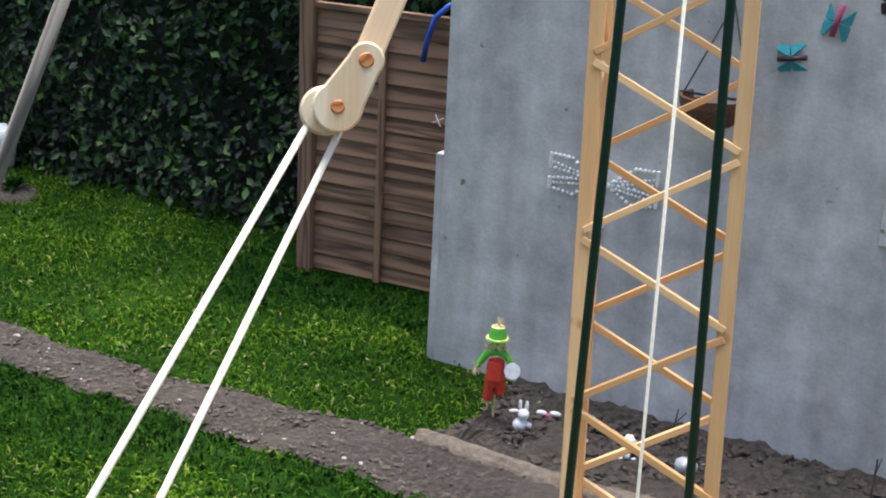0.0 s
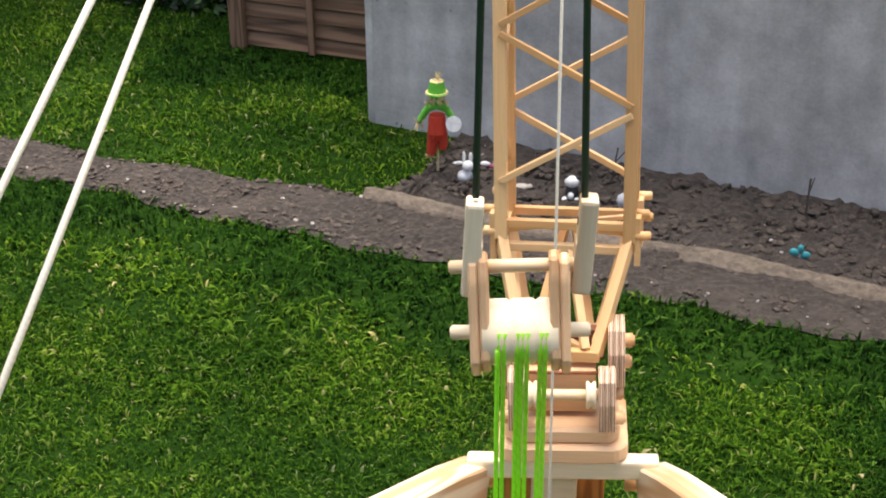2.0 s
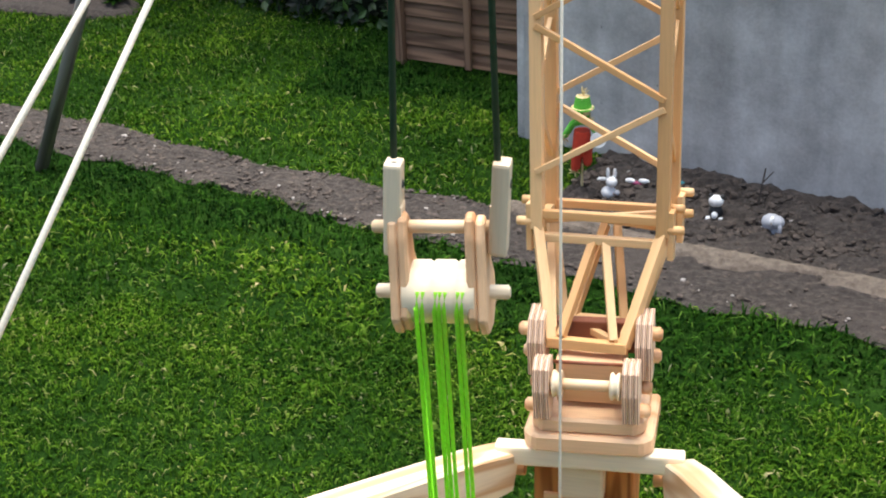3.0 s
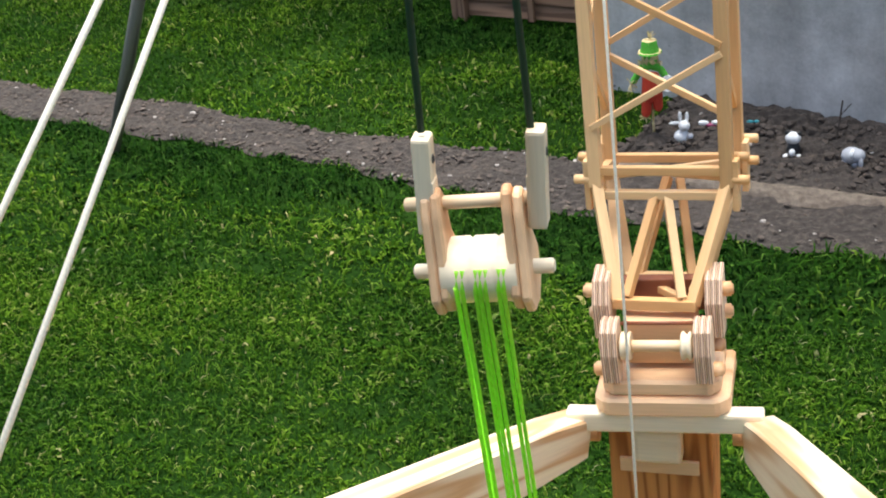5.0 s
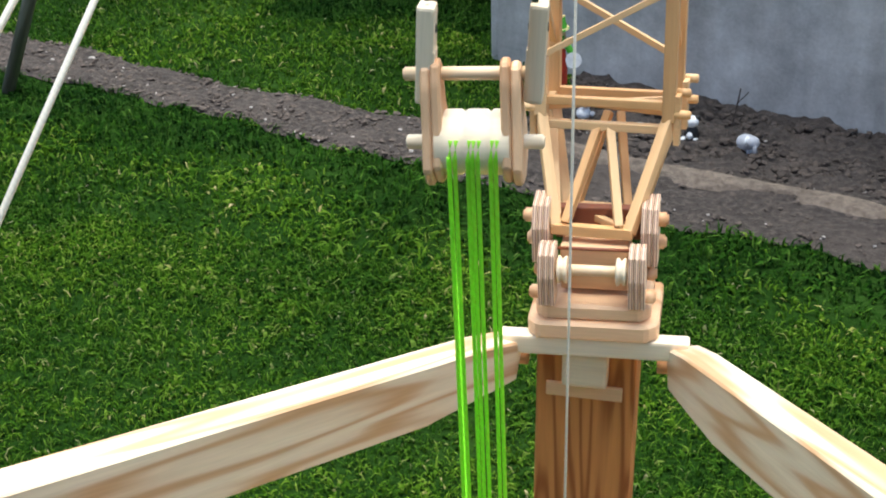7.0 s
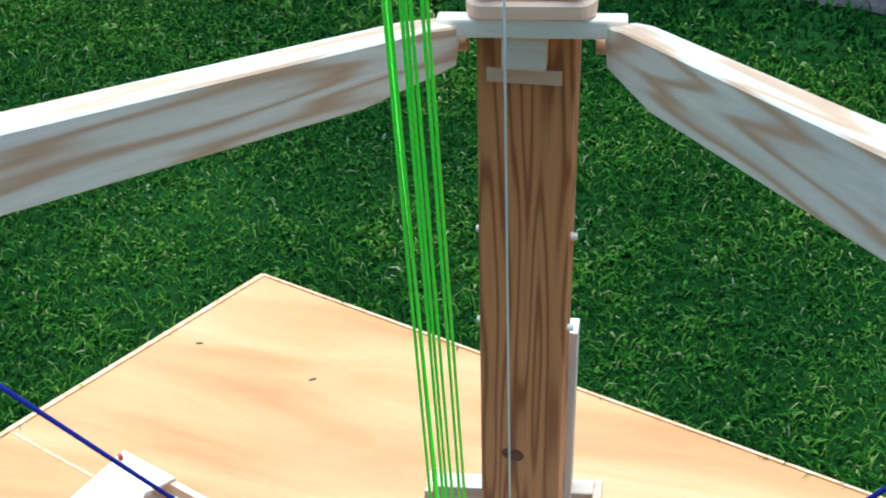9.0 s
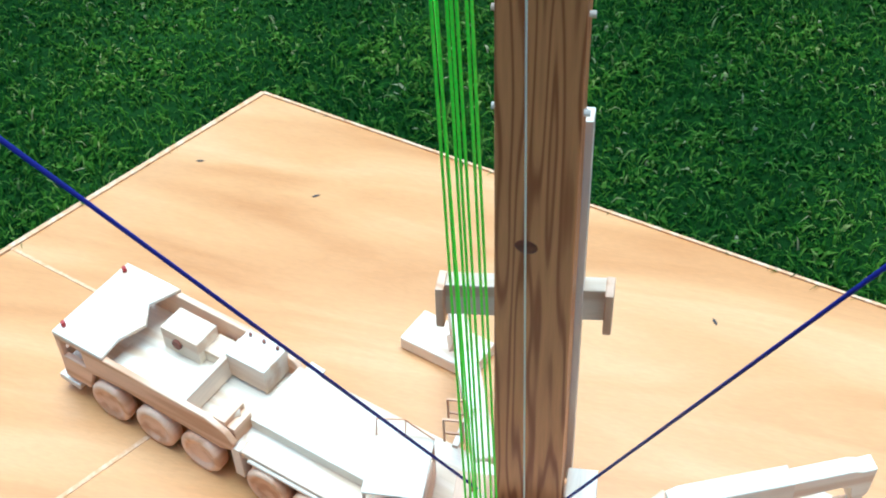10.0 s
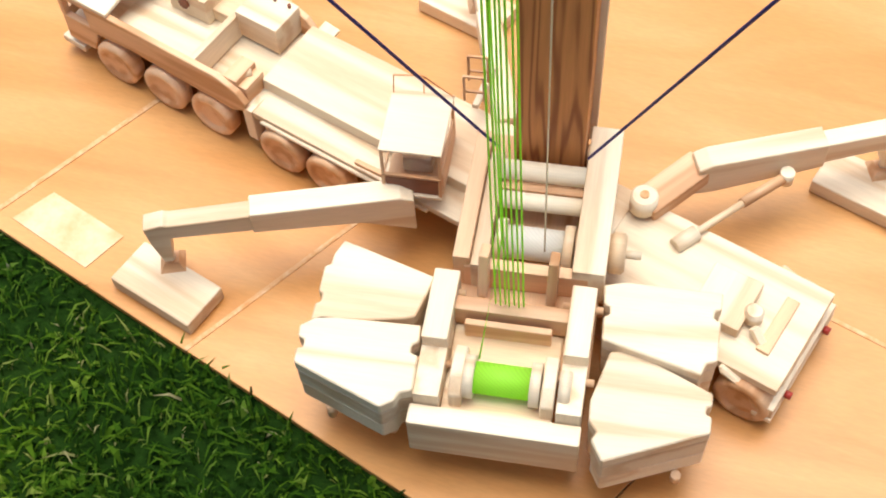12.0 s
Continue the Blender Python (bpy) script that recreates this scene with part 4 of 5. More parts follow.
# ---- rendered wall with its window ----
W = pose(WALL_O[0], WALL_O[1], 0, 0, 0, math.degrees(WALL_A))
wall = tagged(new("wall_north"), "grey stained cement-rendered house wall", "wall", "", "structure")
wall.matrix_basis = W
WX0, WX1, WZ0, WZ1 = 1.78, 3.14, 0.840, 2.0
for name, x0, x1, z0, z1 in (("wall_panel", 0.0, WX0, -0.05, 2.9), ("wall_panel", WX0, WX1, -0.05, WZ0), ("wall_panel", WX0, WX1, WZ1, 2.9), ("wall_panel", WX1, 5.0, -0.05, 2.9)):
    bm = bmesh.new()
    add_box(bm, ((x0 + x1) / 2, 0.14, (z0 + z1) / 2), (x1 - x0, 0.28, z1 - z0))
    part(name, bm, RENDER, wall)
box("corner_post", (-0.018, 0.03, 0.43), (0.036, 0.06, 0.92), RENDER, wall, 0.006)
window = tagged(new("window_1"), "white plastic-framed window with dark panes", "window", "", "structure")
window.matrix_basis = W
ym = 0.045
for c, s in (((WX0 + 0.04, ym, 1.42), (0.08, 0.07, 1.16)), ((WX1 - 0.04, ym, 1.42), (0.08, 0.07, 1.16)), (((WX0 + WX1) / 2, ym, 0.88), (WX1 - WX0 - 0.16, 0.07, 0.08)), (((WX0 + WX1) / 2, ym, 1.955), (WX1 - WX0 - 0.16, 0.07, 0.09)), (((WX0 + WX1) / 2, ym, 1.33), (WX1 - WX0 - 0.16, 0.07, 0.07)), ((2.42, ym, 1.1075), (0.06, 0.07, 0.375)), ((2.42, ym, 1.64), (0.06, 0.07, 0.54))):
    box("window_frame", c, s, WHITEPVC, window, 0.006)
for x0, x1 in ((1.86, 2.39), (2.45, 3.06)):
    for z0, z1 in ((0.92, 1.295), (1.365, 1.91)):
        box("pane", ((x0 + x1) / 2, ym + 0.01, (z0 + z1) / 2), (x1 - x0 - 0.001, 0.012, z1 - z0 - 0.001), GLASS, window, 0)
box("window_reveal", (WX0 - 0.035, -0.004, 1.44), (0.070, 0.012, 1.14), RENDER, window, 0.002)
box("curtain", (2.15, 0.20, 1.0), (0.10, 0.02, 0.16), RED, window, 0.004, "dull red box behind the pane")
box("curtain", (2.30, 0.22, 0.96), (0.16, 0.02, 0.12), plain("blue_box", (0.03, 0.10, 0.25)), window, 0.004, "blue box behind the pane")

# unseen wall, added behind the camera to block sky light and close the place
bm = bmesh.new()
add_box(bm, (0, -7.0, 2.2), (24.0, 0.3, 4.6))
tagged(part("added_wall_south", bm, plain("added_dark_wall", (0.16, 0.11, 0.09), 0.9)), "added dark plain wall, unseen, behind the lawn", "wall", "", "structure")

# wall ornaments
METAL = plain("pewter", (0.80, 0.80, 0.82), 0.3, 0.2)
BRONZE = plain("dark_bronze", (0.07, 0.045, 0.055), 0.4, 0.6)
TEAL = plain("teal_enamel", (0.03, 0.28, 0.33), 0.4)
PINK = plain("dull_pink", (0.35, 0.05, 0.14), 0.5)


def bead_line(bm, pts, r, n):
    for i in range(n):
        f = i / (n - 1) * (len(pts) - 1)
        k = min(int(f), len(pts) - 2)
        p = Vector(pts[k]).lerp(Vector(pts[k + 1]), f - k)
        bmesh.ops.create_icosphere(bm, subdivisions=1, radius=r * (0.85 + 0.3 * random.random()), matrix=Matrix.Translation(p))


dragonfly = empty("dragonfly_ornament", W @ pose(0.675, -0.012, 0.90, 0, 0, 0) @ Matrix.Diagonal((0.8, 0.8, 0.8, 1)), "beaded pewter dragonfly ornament hung on the wall", "wall ornament")
bm = bmesh.new()
bead_line(bm, [(0.02, 0, 0.02), (0.03, 0, -0.1), (0.035, 0, -0.22), (0.0, 0, -0.33)], 0.013, 15)
part("body", bm, METAL, dragonfly)
bm = bmesh.new()
bmesh.ops.create_uvsphere(bm, u_segments=12, v_segments=8, radius=0.026, matrix=Matrix.Translation((0.02, 0, 0.03)))
part("head", bm, METAL, dragonfly)
for sgn in (-1, 1):
    for dz in (0.05, -0.05):
        bm = bmesh.new()
        o1 = [(0.02 + sgn * 0.03, 0, 0.0), (0.02 + sgn * 0.16, 0, dz + 0.045), (0.02 + sgn * 0.27, 0, dz * 1.2 + 0.04), (0.02 + sgn * 0.27, 0, dz - 0.015), (0.02 + sgn * 0.15, 0, dz - 0.03), (0.02 + sgn * 0.03, 0, -0.01)]
        bead_line(bm, o1, 0.0105, 26)
        bead_line(bm, [(0.02 + sgn * 0.05, 0, dz * 0.3), (0.02 + sgn * 0.25, 0, dz + 0.01)], 0.009, 11)
        part("wing", bm, METAL, dragonfly)

gecko = empty("gecko_ornament", W @ pose(2.235, -0.015, 0.52, 0, 0, 0), "dark bronze gecko ornament climbing the wall", "wall ornament")


def limb(bm, pts, radii):
    for i in range(len(pts) - 1):
        m, l = along(pts[i], pts[i + 1])
        bmesh.ops.create_cone(bm, cap_ends=True, segments=10, radius1=radii[i], radius2=radii[i + 1], depth=l, matrix=m @ Matrix.Translation((0, 0, l / 2)))
        bmesh.ops.create_icosphere(bm, subdivisions=1, radius=radii[i + 1], matrix=Matrix.Translation(pts[i + 1]))


bm = bmesh.new()
limb(bm, [(0.03, 0, 0.19), (0.025, -0.01, 0.13), (0.0, -0.012, 0.04), (-0.02, -0.01, -0.05), (-0.045, 0, -0.13), (-0.055, 0, -0.21)], [0.018, 0.034, 0.040, 0.034, 0.018, 0.006])
part("body", bm, BRONZE, gecko)
for pts in ([(0.03, 0, 0.10), (0.10, 0, 0.09), (0.12, 0, 0.13)], [(0.02, 0, 0.12), (-0.04, 0, 0.15), (-0.03, 0, 0.20)], [(-0.01, 0, -0.04), (0.06, 0, -0.06), (0.05, 0, -0.11)], [(-0.02, 0, -0.03), (-0.09, 0, -0.05), (-0.09, 0, -0.10)]):
    bm = bmesh.new()
    limb(bm, pts, [0.018, 0.014, 0.010])
    for a in (-1, 0, 1):
        limb(bm, [pts[-1], (pts[-1][0] + 0.02 * a, 0, pts[-1][2] + (0.03 if pts[-1][2] > 0 else -0.03))], [0.006, 0.004])
    part("leg", bm, BRONZE, gecko)

basket = empty("hanging_basket", W @ pose(1.115, -0.10, 1.20), "brown coir-lined half-round hanging wall basket", "basket")
bm = bmesh.new()
bmesh.ops.create_uvsphere(bm, u_segments=24, v_segments=12, radius=1.0)
bmesh.ops.delete(bm, geom=[v for v in bm.verts if v.co.z > 0.05 or v.co.y > 0.7], context="VERTS")
bmesh.ops.scale(bm, vec=(0.125, 0.125, 0.115), verts=bm.verts)
bmesh.ops.translate(bm, vec=(0, 0, 0.11), verts=bm.verts)
bmesh.ops.solidify(bm, geom=bm.faces[:], thickness=0.01)
part("liner", bm, plain("coir", (0.13, 0.06, 0.035), 0.95, 0, 90.0, 0.4), basket)
for a in (-1, 1):
    rod("chain", (0.115 * a, 0, 0.11), (0.0, 0.095, 0.42), 0.003, BLACK, basket, 8)
rod("rim", (-0.125, -0.01, 0.112), (0.125, -0.01, 0.112), 0.005, BLACK, basket, 8)


def butterfly(m, s, wingmat, bodymat):
    o = empty("butterfly_ornament", m, "teal enamel butterfly ornament fixed on the wall", "wall ornament", "butterflies on the wall")
    rod("body", (0, -0.012, -0.05 * s), (0, -0.012, 0.06 * s), 0.010 * s, bodymat, o, 10)
    for a in (-1, 1):
        for pts in ([(0.005, 0.0), (0.05, 0.055), (0.09, 0.06), (0.085, 0.02), (0.04, -0.005)], [(0.005, -0.005), (0.06, -0.01), (0.07, -0.05), (0.035, -0.06)]):
            plate("wing", [(a * x * s, y * s) for x, y in pts], 0, 0.005, wingmat, o, 0.001, "", pose(0, -0.006, 0, 90, 0, 0) @ pose(0, 0, 0, 0, 25 * a, 0))


butterfly(W @ pose(1.47, -0.01, 1.60, 0, 12, 0), 1.0, TEAL, PINK)
butterfly(W @ pose(1.335, -0.01, 1.46, 0, 80, 0), 0.9, TEAL, BRONZE)
butterfly(W @ pose(1.64, -0.01, 1.69, 0, -10, 0), 0.8, BRONZE, BRONZE)

# ---- fence ----
fence = empty("fence_panel", pose(-2.094, 5.842, 0, 0, 0, -9), "brown overlapping board fence panel with posts", "fence")
box("post", (0.045, 0.0, 0.66), (0.075, 0.075, 1.36), FENCE, fence, 0.004)
box("top_rail", (0.95, 0.0, 1.305), (1.74, 0.045, 0.028), FENCE, fence)
for x in (0.445, 1.0, 1.55):
    box("batten", (x, -0.022, 0.66), (0.032, 0.022, 1.27), FENCE, fence)
bm = bmesh.new()
add_box(bm, (0, 0, 0), (1.72, 0.010, 0.094), 0.002)
slat_mesh = mesh_of("slat", bm, FENCE["X"])
for k in range(17):
    o = new("slat", slat_mesh)
    o.parent = fence
    o.matrix_basis = pose(0.945 + random.uniform(-0.003, 0.003), 0.006, 0.075 + 0.0735 * k, -9, random.uniform(-0.25, 0.25), 0)
hose = empty("blue_hose", pose(-2.094, 5.842, 0, 0, 0, -9), "blue hose end hooked over the fence top", "hose")
rope("hose", [(0.655, -0.045, 1.12), (0.675, -0.05, 1.22), (0.71, -0.05, 1.32), (0.76, -0.02, 1.375), (0.84, 0.03, 1.37)], 0.013, plain("blue_plastic", (0.012, 0.06, 0.36), 0.4), hose)
ornament = empty("star_ornament", pose(-2.094, 5.842, 0, 0, 0, -9) @ pose(0.735, -0.03, 0.86), "small white star ornament pinned on the fence", "ornament")
for a in range(4):
    stick("ray", (0, 0, 0), (0.03 * math.cos(a * 1.57 + 0.5), 0, 0.03 * math.sin(a * 1.57 + 0.5)), 0.006, 0.004, WHITEPVC, ornament)

# ---- hedge ----
hedge = empty("hedge", pose(0, 0, 0), "tall dark evergreen hedge behind the lawn", "hedge")
HL = [(-12.0, 8.6), (-7.0, 7.6), (-4.53, 6.92), (-3.6, 6.68), (-2.95, 6.50), (-2.2, 6.36), (-1.2, 6.25), (0.2, 6.2)]
# dark sheet behind the leaves, coloured as the shade inside the hedge
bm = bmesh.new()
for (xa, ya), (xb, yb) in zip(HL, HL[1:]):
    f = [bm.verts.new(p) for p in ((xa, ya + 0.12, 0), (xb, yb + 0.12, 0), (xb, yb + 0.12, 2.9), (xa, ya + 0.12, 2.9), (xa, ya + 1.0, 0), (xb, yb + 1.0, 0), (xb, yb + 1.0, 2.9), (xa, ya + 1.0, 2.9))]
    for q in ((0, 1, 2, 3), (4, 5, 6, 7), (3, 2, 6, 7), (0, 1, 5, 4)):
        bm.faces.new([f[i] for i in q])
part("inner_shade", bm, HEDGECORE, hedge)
rng = np.random.default_rng(5)
N = 26000
xs = rng.uniform(-7.2, -1.0, N)
ys = np.interp(xs, *zip(*HL))
zs = rng.uniform(0.0, 2.95, N) ** 1.0
depth = 0.16 * np.array([noise.noise((x * 2.2, z * 2.2, 0)) + 0.6 * noise.noise((x * 6, z * 6, 4)) for x, z in zip(xs, zs)])
cen = np.stack([xs, ys + 0.02 - depth + rng.uniform(-0.06, 0.10, N) - 0.10 * np.exp(-zs * 4), zs], 1)
n = rng.normal(0, 1, (N, 3)) + np.array([0.0, -1.0, 0.6])
n /= np.linalg.norm(n, axis=1)[:, None]
u = np.cross(n, rng.normal(0, 1, (N, 3)))
u /= np.linalg.norm(u, axis=1)[:, None]
w = np.cross(n, u)
sz = rng.uniform(0.018, 0.042, N)[:, None]
vv = np.stack([cen - u * sz, cen - w * sz * 0.55 + n * sz * 0.15, cen + u * sz, cen + w * sz * 0.55 + n * sz * 0.15], 1).reshape(-1, 3)
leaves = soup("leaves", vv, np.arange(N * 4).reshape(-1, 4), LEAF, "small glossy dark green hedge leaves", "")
leaves.parent = hedge

# ---- pole ----
pole = rod("washing_line_pole", (-2.975, 4.14, -0.02), (-2.22, 4.24, 1.75), 0.027, GREYPOLE, None, 16, "", 0.025)
tagged(pole, "weathered grey wooden pole leaning over the path", "pole")

# ---- small garden ornaments on the bed ----
STRAW = plain("straw", (0.62, 0.50, 0.26), 0.9, 0, 90, 0.3)
GREENF = plain("green_felt", (0.10, 0.42, 0.04), 0.9)
REDF = plain("red_cloth", (0.55, 0.045, 0.02), 0.85)
WHITEP = plain("white_ornament_paint", (0.78, 0.78, 0.80), 0.6)
GREYP = plain("grey_ornament_paint", (0.40, 0.41, 0.46), 0.7)

doll = bmesh.new()
limb(doll, [(0, 0, -0.01), (0, 0, 0.20)], [0.005, 0.005])
nv = len(doll.faces)
limb(doll, [(0, -0.012, 0.26), (0, -0.012, 0.19), (0.0, -0.012, 0.175)], [0.032, 0.038, 0.030])
limb(doll, [(-0.015, -0.012, 0.19), (-0.024, -0.012, 0.105)], [0.022, 0.018])
limb(doll, [(0.018, -0.012, 0.19), (0.022, -0.012, 0.13)], [0.022, 0.018])
red_end = len(doll.faces)
limb(doll, [(0, -0.012, 0.30), (-0.035, -0.012, 0.285), (-0.065, -0.012, 0.235)], [0.018, 0.014, 0.012])
limb(doll, [(0, -0.012, 0.30), (0.035, -0.012, 0.285), (0.060, -0.015, 0.245)], [0.018, 0.014, 0.012])
bmesh.ops.create_cone(doll, cap_ends=True, segments=14, radius1=0.036, radius2=0.026, depth=0.045, matrix=pose(0, -0.012, 0.372))
bmesh.ops.create_cone(doll, cap_ends=True, segments=14, radius1=0.045, radius2=0.042, depth=0.006, matrix=pose(0, -0.012, 0.350))
green_end = len(doll.faces)
bmesh.ops.create_icosphere(doll, subdivisions=2, radius=0.030, matrix=pose(0, -0.012, 0.325))
for cx, cz, s in ((-0.075, 0.225, 0.03), (-0.028, 0.09, 0.022), (0.0, 0.40, 0.03), (0.03, 0.31, 0.02), (-0.03, 0.31, 0.02)):
    for k in range(14):
        d = Vector((random.uniform(-1, 1), random.uniform(-0.6, 0.6), random.uniform(-1, 1))).normalized() * s
        limb(doll, [(cx, -0.012, cz), (cx + d.x, -0.012 + d.y, cz + d.z)], [0.0025, 0.0015])
straw_end = len(doll.faces)
bmesh.ops.create_cone(doll, cap_ends=True, segments=20, radius1=0.030, radius2=0.030, depth=0.008, matrix=pose(0.065, -0.04, 0.235, 78, 0, 10))
doll.faces.ensure_lookup_table()
for i, f in enumerate(doll.faces):
    f.material_index = 0 if i < nv else 1 if i < red_end else 2 if i < green_end else 0 if i < straw_end else 3
scarecrow = part("scarecrow_doll", doll, [STRAW, REDF, GREENF, WHITEP], None, "", pose(-0.755, 4.545, 0.01, 0, 0, 8) @ Matrix.Diagonal((1.0, 1.0, 1.0, 1)))
tagged(scarecrow, "straw scarecrow doll in red dungarees and green hat on a stick", "garden ornament")


def animal(name, label, m, blobs, mats):
    bm = bmesh.new()
    for (x, y, z), r, squash, k in blobs:
        before = len(bm.faces)
        bmesh.ops.create_icosphere(bm, subdivisions=2, radius=r, matrix=Matrix.Translation((x, y, z)) @ Matrix.Diagonal((*squash, 1)))
        bm.faces.ensure_lookup_table()
        for f in bm.faces[before:]:
            f.material_index, f.smooth = k, True
    return tagged(part(name, bm, mats, None, "", m), label, "garden ornament")


animal("rabbit_figure", "small white rabbit garden figure on the soil", pose(-0.642, 4.515, 0.012, 0, 0, 20), [((0, 0, 0.025), 0.03, (1, 0.9, 0.85), 0), ((0.01, -0.01, 0.07), 0.022, (1, 1, 1), 0), ((-0.004, 0, 0.105), 0.009, (0.8, 0.6, 2.4), 0), ((0.022, 0, 0.100), 0.009, (0.8, 0.6, 2.4), 0), ((-0.025, 0, 0.080), 0.012, (1.8, 0.6, 0.6), 0), ((0.03, -0.02, 0.03), 0.012, (1, 1, 1), 1)], [WHITEP, GREYP])
animal("bird_figure", "pale pink butterfly garden figure lying on soil", pose(-0.563, 4.64, 0.016), [((0, 0, 0.015), 0.016, (1.5, 0.6, 0.5), 0), ((-0.025, 0, 0.022), 0.018, (1.2, 0.5, 0.6), 1), ((0.028, 0, 0.026), 0.018, (1.3, 0.5, 0.6), 1)], [PINK, WHITEP])
animal("dog_figure", "black and white dog garden figure on the soil", pose(-0.221, 4.44, 0.012), [((0, 0, 0.030), 0.030, (0.9, 0.8, 1.1), 0), ((0, -0.008, 0.078), 0.026, (1.1, 0.9, 0.9), 1), ((-0.02, -0.005, 0.095), 0.010, (1, 1, 1), 0), ((0.022, -0.005, 0.095), 0.010, (1, 1, 1), 0), ((0.0, -0.03, 0.03), 0.012, (1, 1, 1.2), 1), ((-0.022, -0.02, 0.010), 0.013, (1, 1, 0.8), 1), ((0.022, -0.02, 0.010), 0.013, (1, 1, 0.8), 1)], [BLACK, WHITEP])
animal("elephant_figure", "grey elephant garden figure on the soil", pose(-0.014, 4.40, 0.012, 0, 0, -15), [((0, 0, 0.035), 0.036, (1.1, 0.9, 0.9), 0), ((0.03, -0.02, 0.05), 0.024, (1, 1, 1), 0), ((0.045, -0.035, 0.03), 0.010, (0.8, 0.8, 2.2), 0), ((0.012, -0.03, 0.055), 0.018, (0.5, 1, 1.1), 1), ((-0.02, -0.015, 0.010), 0.014, (1, 1, 1), 0), ((0.02, -0.015, 0.010), 0.014, (1, 1, 1), 0)], [GREYP, WHITEP])
animal("stone_figure", "pale broken ornament lying on the soil", pose(-0.418, 4.495, 0.012), [((0, 0, 0.01), 0.02, (1.3, 1, 0.6), 0), ((-0.03, 0.01, 0.008), 0.014, (1.2, 1, 0.6), 0), ((0.028, 0.004, 0.012), 0.012, (1, 1, 0.8), 0)], [plain("stone_cast", (0.48, 0.42, 0.38), 0.9)])
animal("windmill_figure", "teal plastic flower stuck in the soil", pose(0.60, 4.13, 0.012), [((-0.02, 0, 0.03), 0.018, (1, 0.5, 0.8), 0), ((0.018, 0, 0.022), 0.018, (1, 0.5, 0.8), 0), ((0, 0, 0.045), 0.016, (0.7, 0.5, 1), 0), ((0, 0.0, 0.008), 0.008, (0.7, 0.7, 1.5), 1)], [TEAL, GREYP])
animal("windmill_figure", "teal plastic flower stuck in the soil", pose(-0.412, 4.70, 0.012), [((-0.012, 0, 0.012), 0.014, (1, 0.5, 0.6), 0), ((0.012, 0, 0.015), 0.012, (1, 0.5, 0.6), 0)], [TEAL])
twig = empty("twig", pose(-0.095, 4.60, 0.008), "thin dead twig standing in the soil", "twig")
stick("stem", (0, 0, 0), (0.02, 0, 0.16), 0.006, 0.006, BARK, twig)
stick("shoot", (0.012, 0, 0.10), (0.05, 0, 0.15), 0.004, 0.004, BARK, twig)
copy_thing(twig, pose(0.62, 4.46, 0.008, 0, -5, 60))
white_pot = empty("white_planter", pose(-4.42, 6.72, 0.0, 0, 0, 20), "white plastic planter with dark slots by hedge", "planter")
lathe("pot", [(0.07, 0.0), (0.11, 0.02), (0.13, 0.20), (0.12, 0.24), (0.10, 0.25), (0.095, 0.20)], WHITEP, white_pot)
for a in (-0.7, 0.0, 0.7):
    box("slot", (0.118 * math.sin(a), -0.118 * math.cos(a), 0.13), (0.05, 0.012, 0.018), BLACK, white_pot, 0.002, "", (0, 0, math.degrees(a)))

scrap = plate("plastic_scrap", [(-0.022, 0.0), (-0.008, 0.008), (0.010, 0.004), (0.024, 0.009), (0.014, -0.006), (-0.010, -0.007)], 0.0, 0.003, TEAL, None, 0.0005, "", pose(-0.307, 3.547, 0.026, 8, 4, 20))
tagged(scrap, "small teal plastic scrap lying in the grass", "litter")

# a low planted bed at the foot of the hedge
BED = Vector((-4.676, 6.383, 0.0))
bm = bmesh.new()
bmesh.ops.create_uvsphere(bm, u_segments=32, v_segments=12, radius=1.0)
bmesh.ops.scale(bm, vec=(0.85, 0.30, 0.07), verts=bm.verts)
for v3 in bm.verts:
    v3.co.z += 0.02 * noise.noise((v3.co.x * 9, v3.co.y * 9, 2))
bed = part("flower_bed", bm, SOIL, None, "", pose(BED.x, BED.y, 0.0, 0, 0, -10))
tagged(bed, "dark soil flower bed with low leafy plants", "flower bed")
for px, py, size in ((-0.55, 0.02, 0.15), (-0.18, -0.08, 0.13), (0.12, 0.06, 0.17), (0.42, -0.04, 0.14), (0.66, 0.03, 0.10)):
    plant = bmesh.new()
    for i in range(70):
        az, el, ln = random.uniform(0, 6.28), random.uniform(0.2, 1.3), size * random.uniform(0.5, 1.0)
        d = Vector((math.cos(az) * math.cos(el), math.sin(az) * math.cos(el), math.sin(el)))
        side = d.cross(Vector((0, 0, 1))).normalized() * ln * 0.16
        root = Vector((random.uniform(-0.03, 0.03), random.uniform(-0.03, 0.03), 0.0))
        q = [plant.verts.new(p) for p in (root, root + d * ln * 0.55 + side, root + d * ln - Vector((0, 0, ln * 0.15)), root + d * ln * 0.55 - side)]
        plant.faces.new(q)
    leafy = part("leafy_plant", plant, LUSH_SHADED, None, "", pose(BED.x + px, BED.y + py - px * 0.17, 0.05))
    tagged(leafy, "low leafy green plant growing in the bed", "plant", "plants in the bed")

for x, y, a in ((-0.436, 1.758, 30), (-0.60, 1.38, 80), (0.42, 1.62, 120), (-0.72, 1.80, 10)):
    leaf = plate("dead_leaf", [(-0.009, 0.0), (-0.003, 0.003), (0.004, 0.0035), (0.010, 0.001), (0.004, -0.002), (-0.004, -0.003)], 0.0, 0.0012, BARK, None, 0.0002, "", pose(x, y, ZB + 0.0002, 0, 0, a))
    tagged(leaf, "small dead brown leaf lying on the plywood", "leaf", "dead leaves on the board")

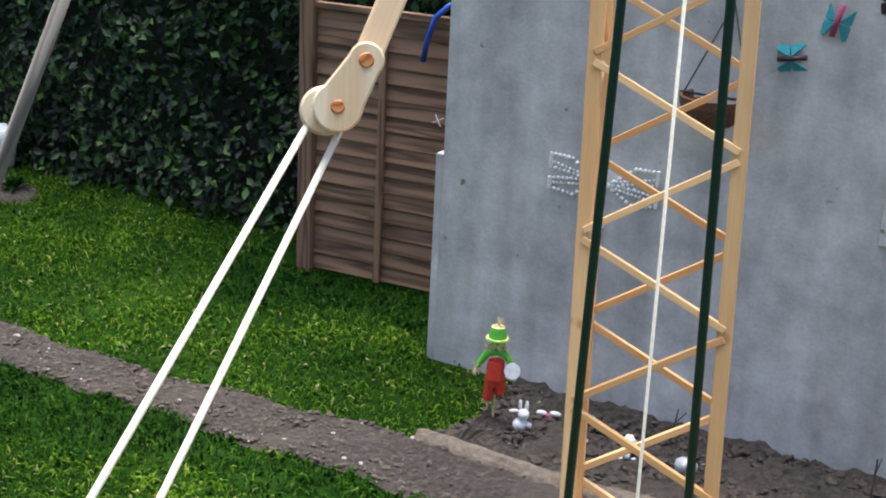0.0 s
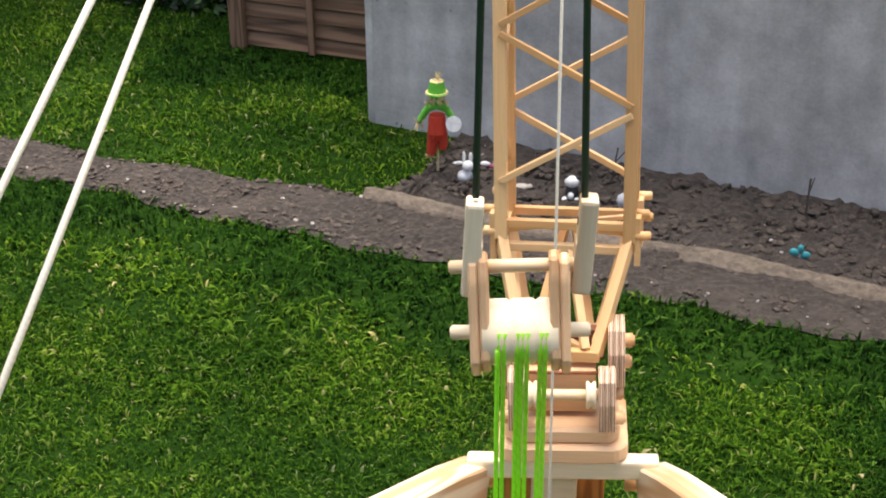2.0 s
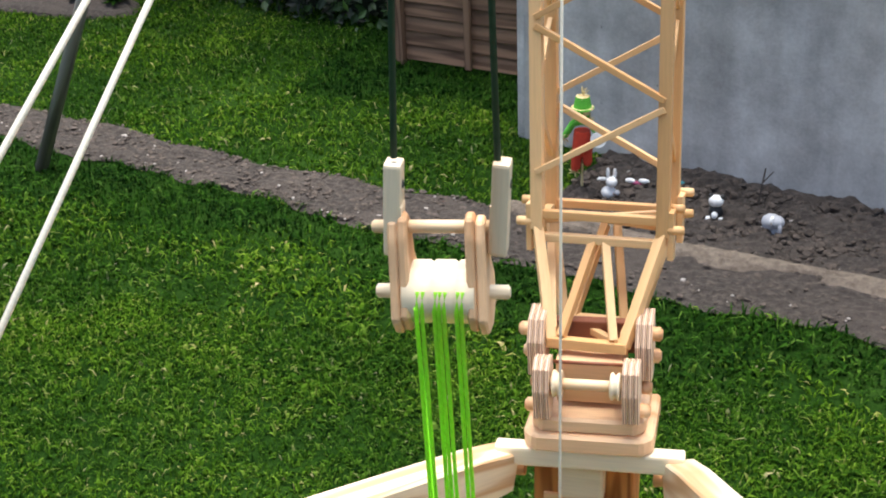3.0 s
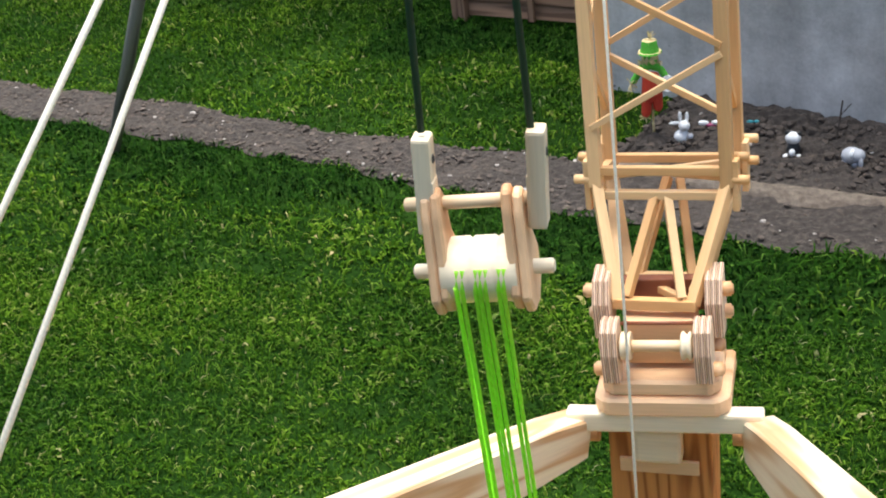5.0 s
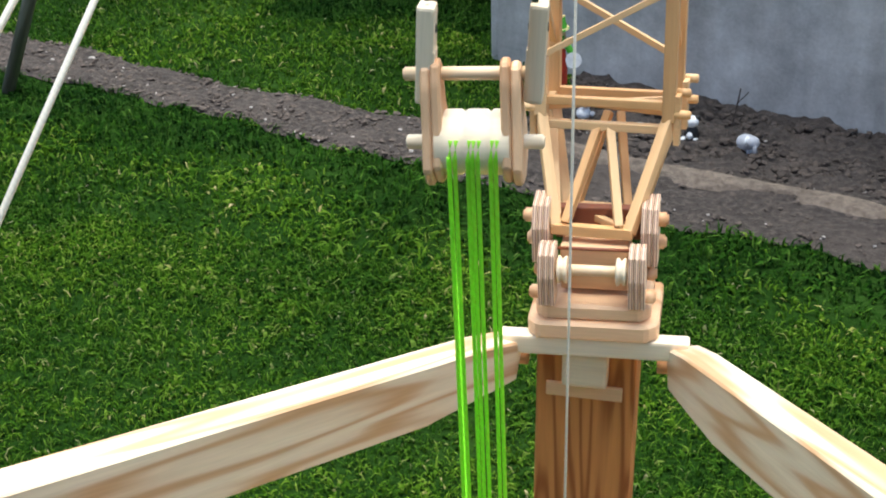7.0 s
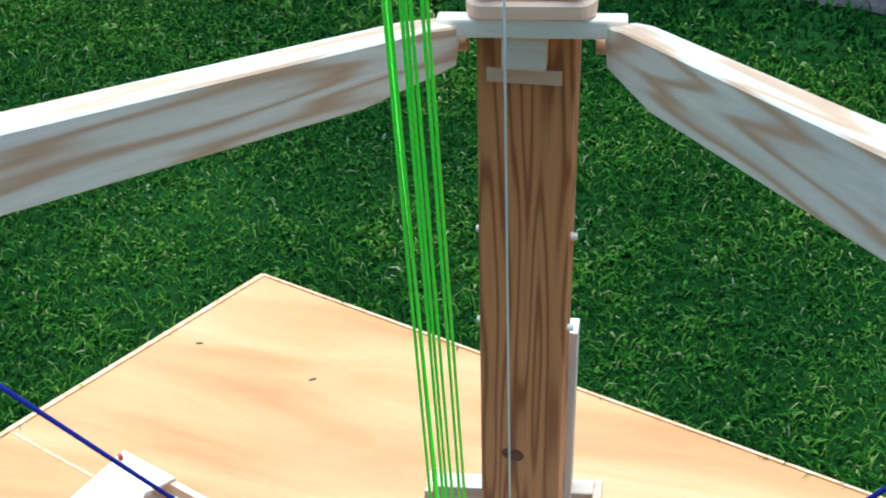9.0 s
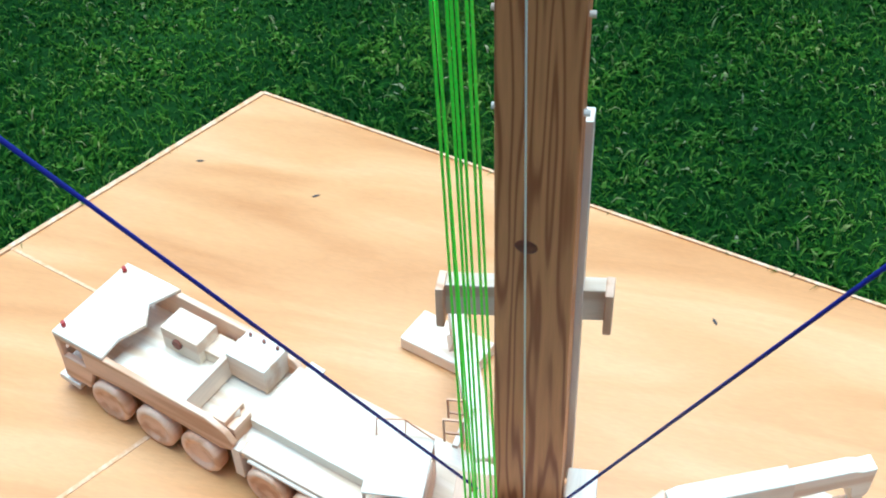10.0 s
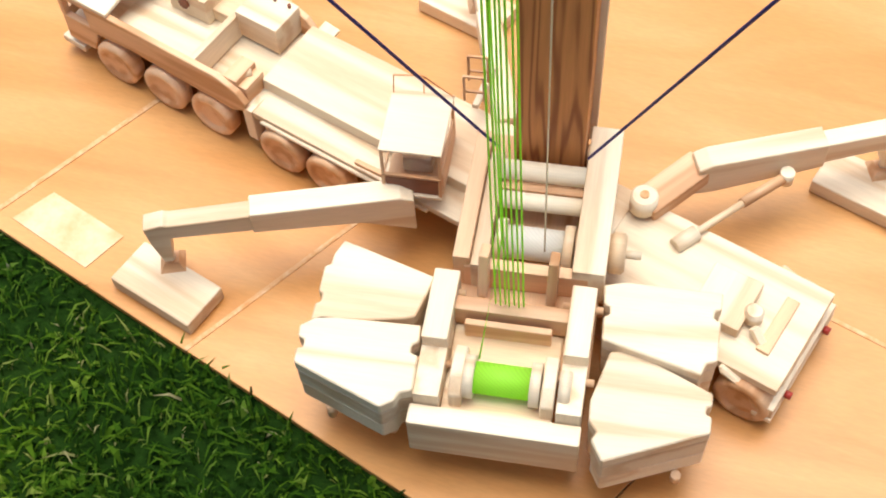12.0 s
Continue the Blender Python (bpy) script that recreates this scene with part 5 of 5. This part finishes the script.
# ---- stuff: clods, chips, pebbles and grass ----
ICO = bmesh.new()
bmesh.ops.create_icosphere(ICO, subdivisions=1, radius=1.0)
IV = np.array([v.co[:] for v in ICO.verts])
IF = np.array([[v.index for v in f.verts] for f in ICO.faces])
ICO.free()


def scatter(name, N, xr, size, flat, mat, label, seed, bed=False):
    r = np.random.default_rng(seed)
    x = r.uniform(*xr, N)
    lo, hi = soil_low(x), soil_up(x)
    t = r.uniform(0.02, 0.98, N)
    y = lo + (hi - lo) * t
    keep = (y > 4.25 - 0.17 * (x + 0.9)) & (x > -0.9) if bed else np.ones(N, bool)
    x, y = x[keep], y[keep]
    N = len(x)
    s = size[0] + (size[1] - size[0]) * r.random(N) ** 3
    sc = s[:, None, None] * r.uniform(0.6, 1.3, (N, 1, 3)) * np.array([1, 1, flat])
    a = r.uniform(0, 6.28, N)
    v = IV[None] * sc + r.normal(0, 0.12, (N, len(IV), 3)) * s[:, None, None]
    c, s2 = np.cos(a)[:, None], np.sin(a)[:, None]
    v = np.stack([v[:, :, 0] * c - v[:, :, 1] * s2, v[:, :, 0] * s2 + v[:, :, 1] * c, v[:, :, 2]], 2)
    v += np.stack([x, y, 0.016 + 0.2 * s], 1)[:, None]
    f = (IF[None] + (np.arange(N) * len(IV))[:, None, None]).reshape(-1, 3)
    return soup(name, v.reshape(-1, 3), f, mat, label, "soil")


scatter("soil_clods", 6200, (-0.9, 3.2), (0.003, 0.024), 0.7, CLOD, "loose dark clods of soil on the bed", 1, True)
scatter("bark_chips", 6500, (-5.0, 3.0), (0.003, 0.016), 0.45, BARK, "bark chips and crumbs strewn over the path", 2)
scatter("pebbles", 260, (-4.0, 3.0), (0.003, 0.012), 0.6, PEBBLE, "pale pebbles scattered over the soil", 3)


def grass(name, N, xr, yr, length, width, seed, clump=0.0, lush_shaded=False):
    r = np.random.default_rng(seed)
    x, y = r.uniform(*xr, N), r.uniform(*yr, N)
    if clump:
        k = N // 14
        cx, cy = r.uniform(*xr, k), r.uniform(*yr, k)
        i = r.integers(0, k, N)
        x, y = cx[i] + r.normal(0, clump, N), cy[i] + r.normal(0, clump, N)
    on_soil = (y > soil_low(x) + 0.01) & (y < soil_up(x) - 0.01)
    behind = y > np.where(x > -1.144, WALL_O[1] + math.tan(WALL_A) * (x - WALL_O[0]) - 0.01, 99)
    left = -0.676 + (y - 2.054) * 0.5249
    far = np.interp(x, [FAR[0][0], RB], [FAR[0][1], board_line(*FAR, RB)])
    near = NEAR[0][1] + (x - NEAR[0][0]) * (NEAR[1][1] - NEAR[0][1]) / (NEAR[1][0] - NEAR[0][0])
    on_board = (x > left - 0.004) & (y < far + 0.004) & (y > near - 0.004) & (x < 1.8)
    k = ~(on_soil | behind | on_board)
    x, y = x[k], y[k]
    N = len(x)
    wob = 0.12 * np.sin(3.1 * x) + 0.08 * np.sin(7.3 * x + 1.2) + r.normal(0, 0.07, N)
    # path strip is lusher grass; corner and fence foot take shade as colour
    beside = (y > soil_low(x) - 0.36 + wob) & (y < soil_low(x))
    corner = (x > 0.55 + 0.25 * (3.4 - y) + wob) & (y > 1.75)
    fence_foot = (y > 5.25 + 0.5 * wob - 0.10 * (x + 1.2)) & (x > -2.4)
    is_lush_shaded = beside | corner | fence_foot
    k = is_lush_shaded if lush_shaded else ~is_lush_shaded
    x, y = x[k], y[k]
    N = len(x)
    tone = np.array([noise.noise((a * 1.5, b3 * 1.5, 7)) for a, b3 in zip(x, y)])
    L = length[0] + (length[1] - length[0]) * r.random(N) ** 1.5
    L *= 1 + 0.45 * tone
    wd = width * r.uniform(0.6, 1.4, N)
    a = r.uniform(0, 6.28, N)
    lean = r.uniform(0.25, 1.7, N)
    dx, dy = np.cos(a), np.sin(a)
    px, py = -dy, dx
    z0 = np.zeros(N)
    base = np.stack([x, y, z0], 1)
    side = np.stack([px, py, z0], 1) * wd[:, None] * 0.5
    mid = base + np.stack([dx * L * 0.35 * lean, dy * L * 0.35 * lean, L * 0.55], 1)
    tip = base + np.stack([dx * L * lean, dy * L * lean, L * (1.0 - 0.42 * lean)], 1)
    v = np.stack([base - side, base + side, mid + side * 0.9, mid - side * 0.9, tip], 1).reshape(-1, 3)
    o = (np.arange(N) * 5)[:, None]
    quad = o + np.array([[0, 1, 2, 3]])
    tri = o + np.array([[3, 2, 4]])
    return soup(name, v, quad.tolist() + tri.tolist(), LUSH_SHADED if lush_shaded else BLADE, "longer dark grass beside path and fence, partly shade in its colour" if lush_shaded else "short dense blades of mown lawn grass", "grass")


for lush_shaded, grow in ((False, 1.0), (True, 1.35)):
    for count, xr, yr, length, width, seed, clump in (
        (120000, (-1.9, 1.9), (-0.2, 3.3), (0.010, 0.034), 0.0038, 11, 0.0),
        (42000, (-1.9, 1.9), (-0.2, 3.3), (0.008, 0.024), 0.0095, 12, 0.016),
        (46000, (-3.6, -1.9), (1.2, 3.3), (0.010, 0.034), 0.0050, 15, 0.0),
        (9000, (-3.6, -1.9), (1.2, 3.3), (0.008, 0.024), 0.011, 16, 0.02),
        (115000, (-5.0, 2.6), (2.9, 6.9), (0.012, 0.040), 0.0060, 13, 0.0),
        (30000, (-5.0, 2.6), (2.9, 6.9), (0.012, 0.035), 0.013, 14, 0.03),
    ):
        grass("grass", count, xr, yr, (length[0] * grow, length[1] * grow), width, seed, clump, lush_shaded)
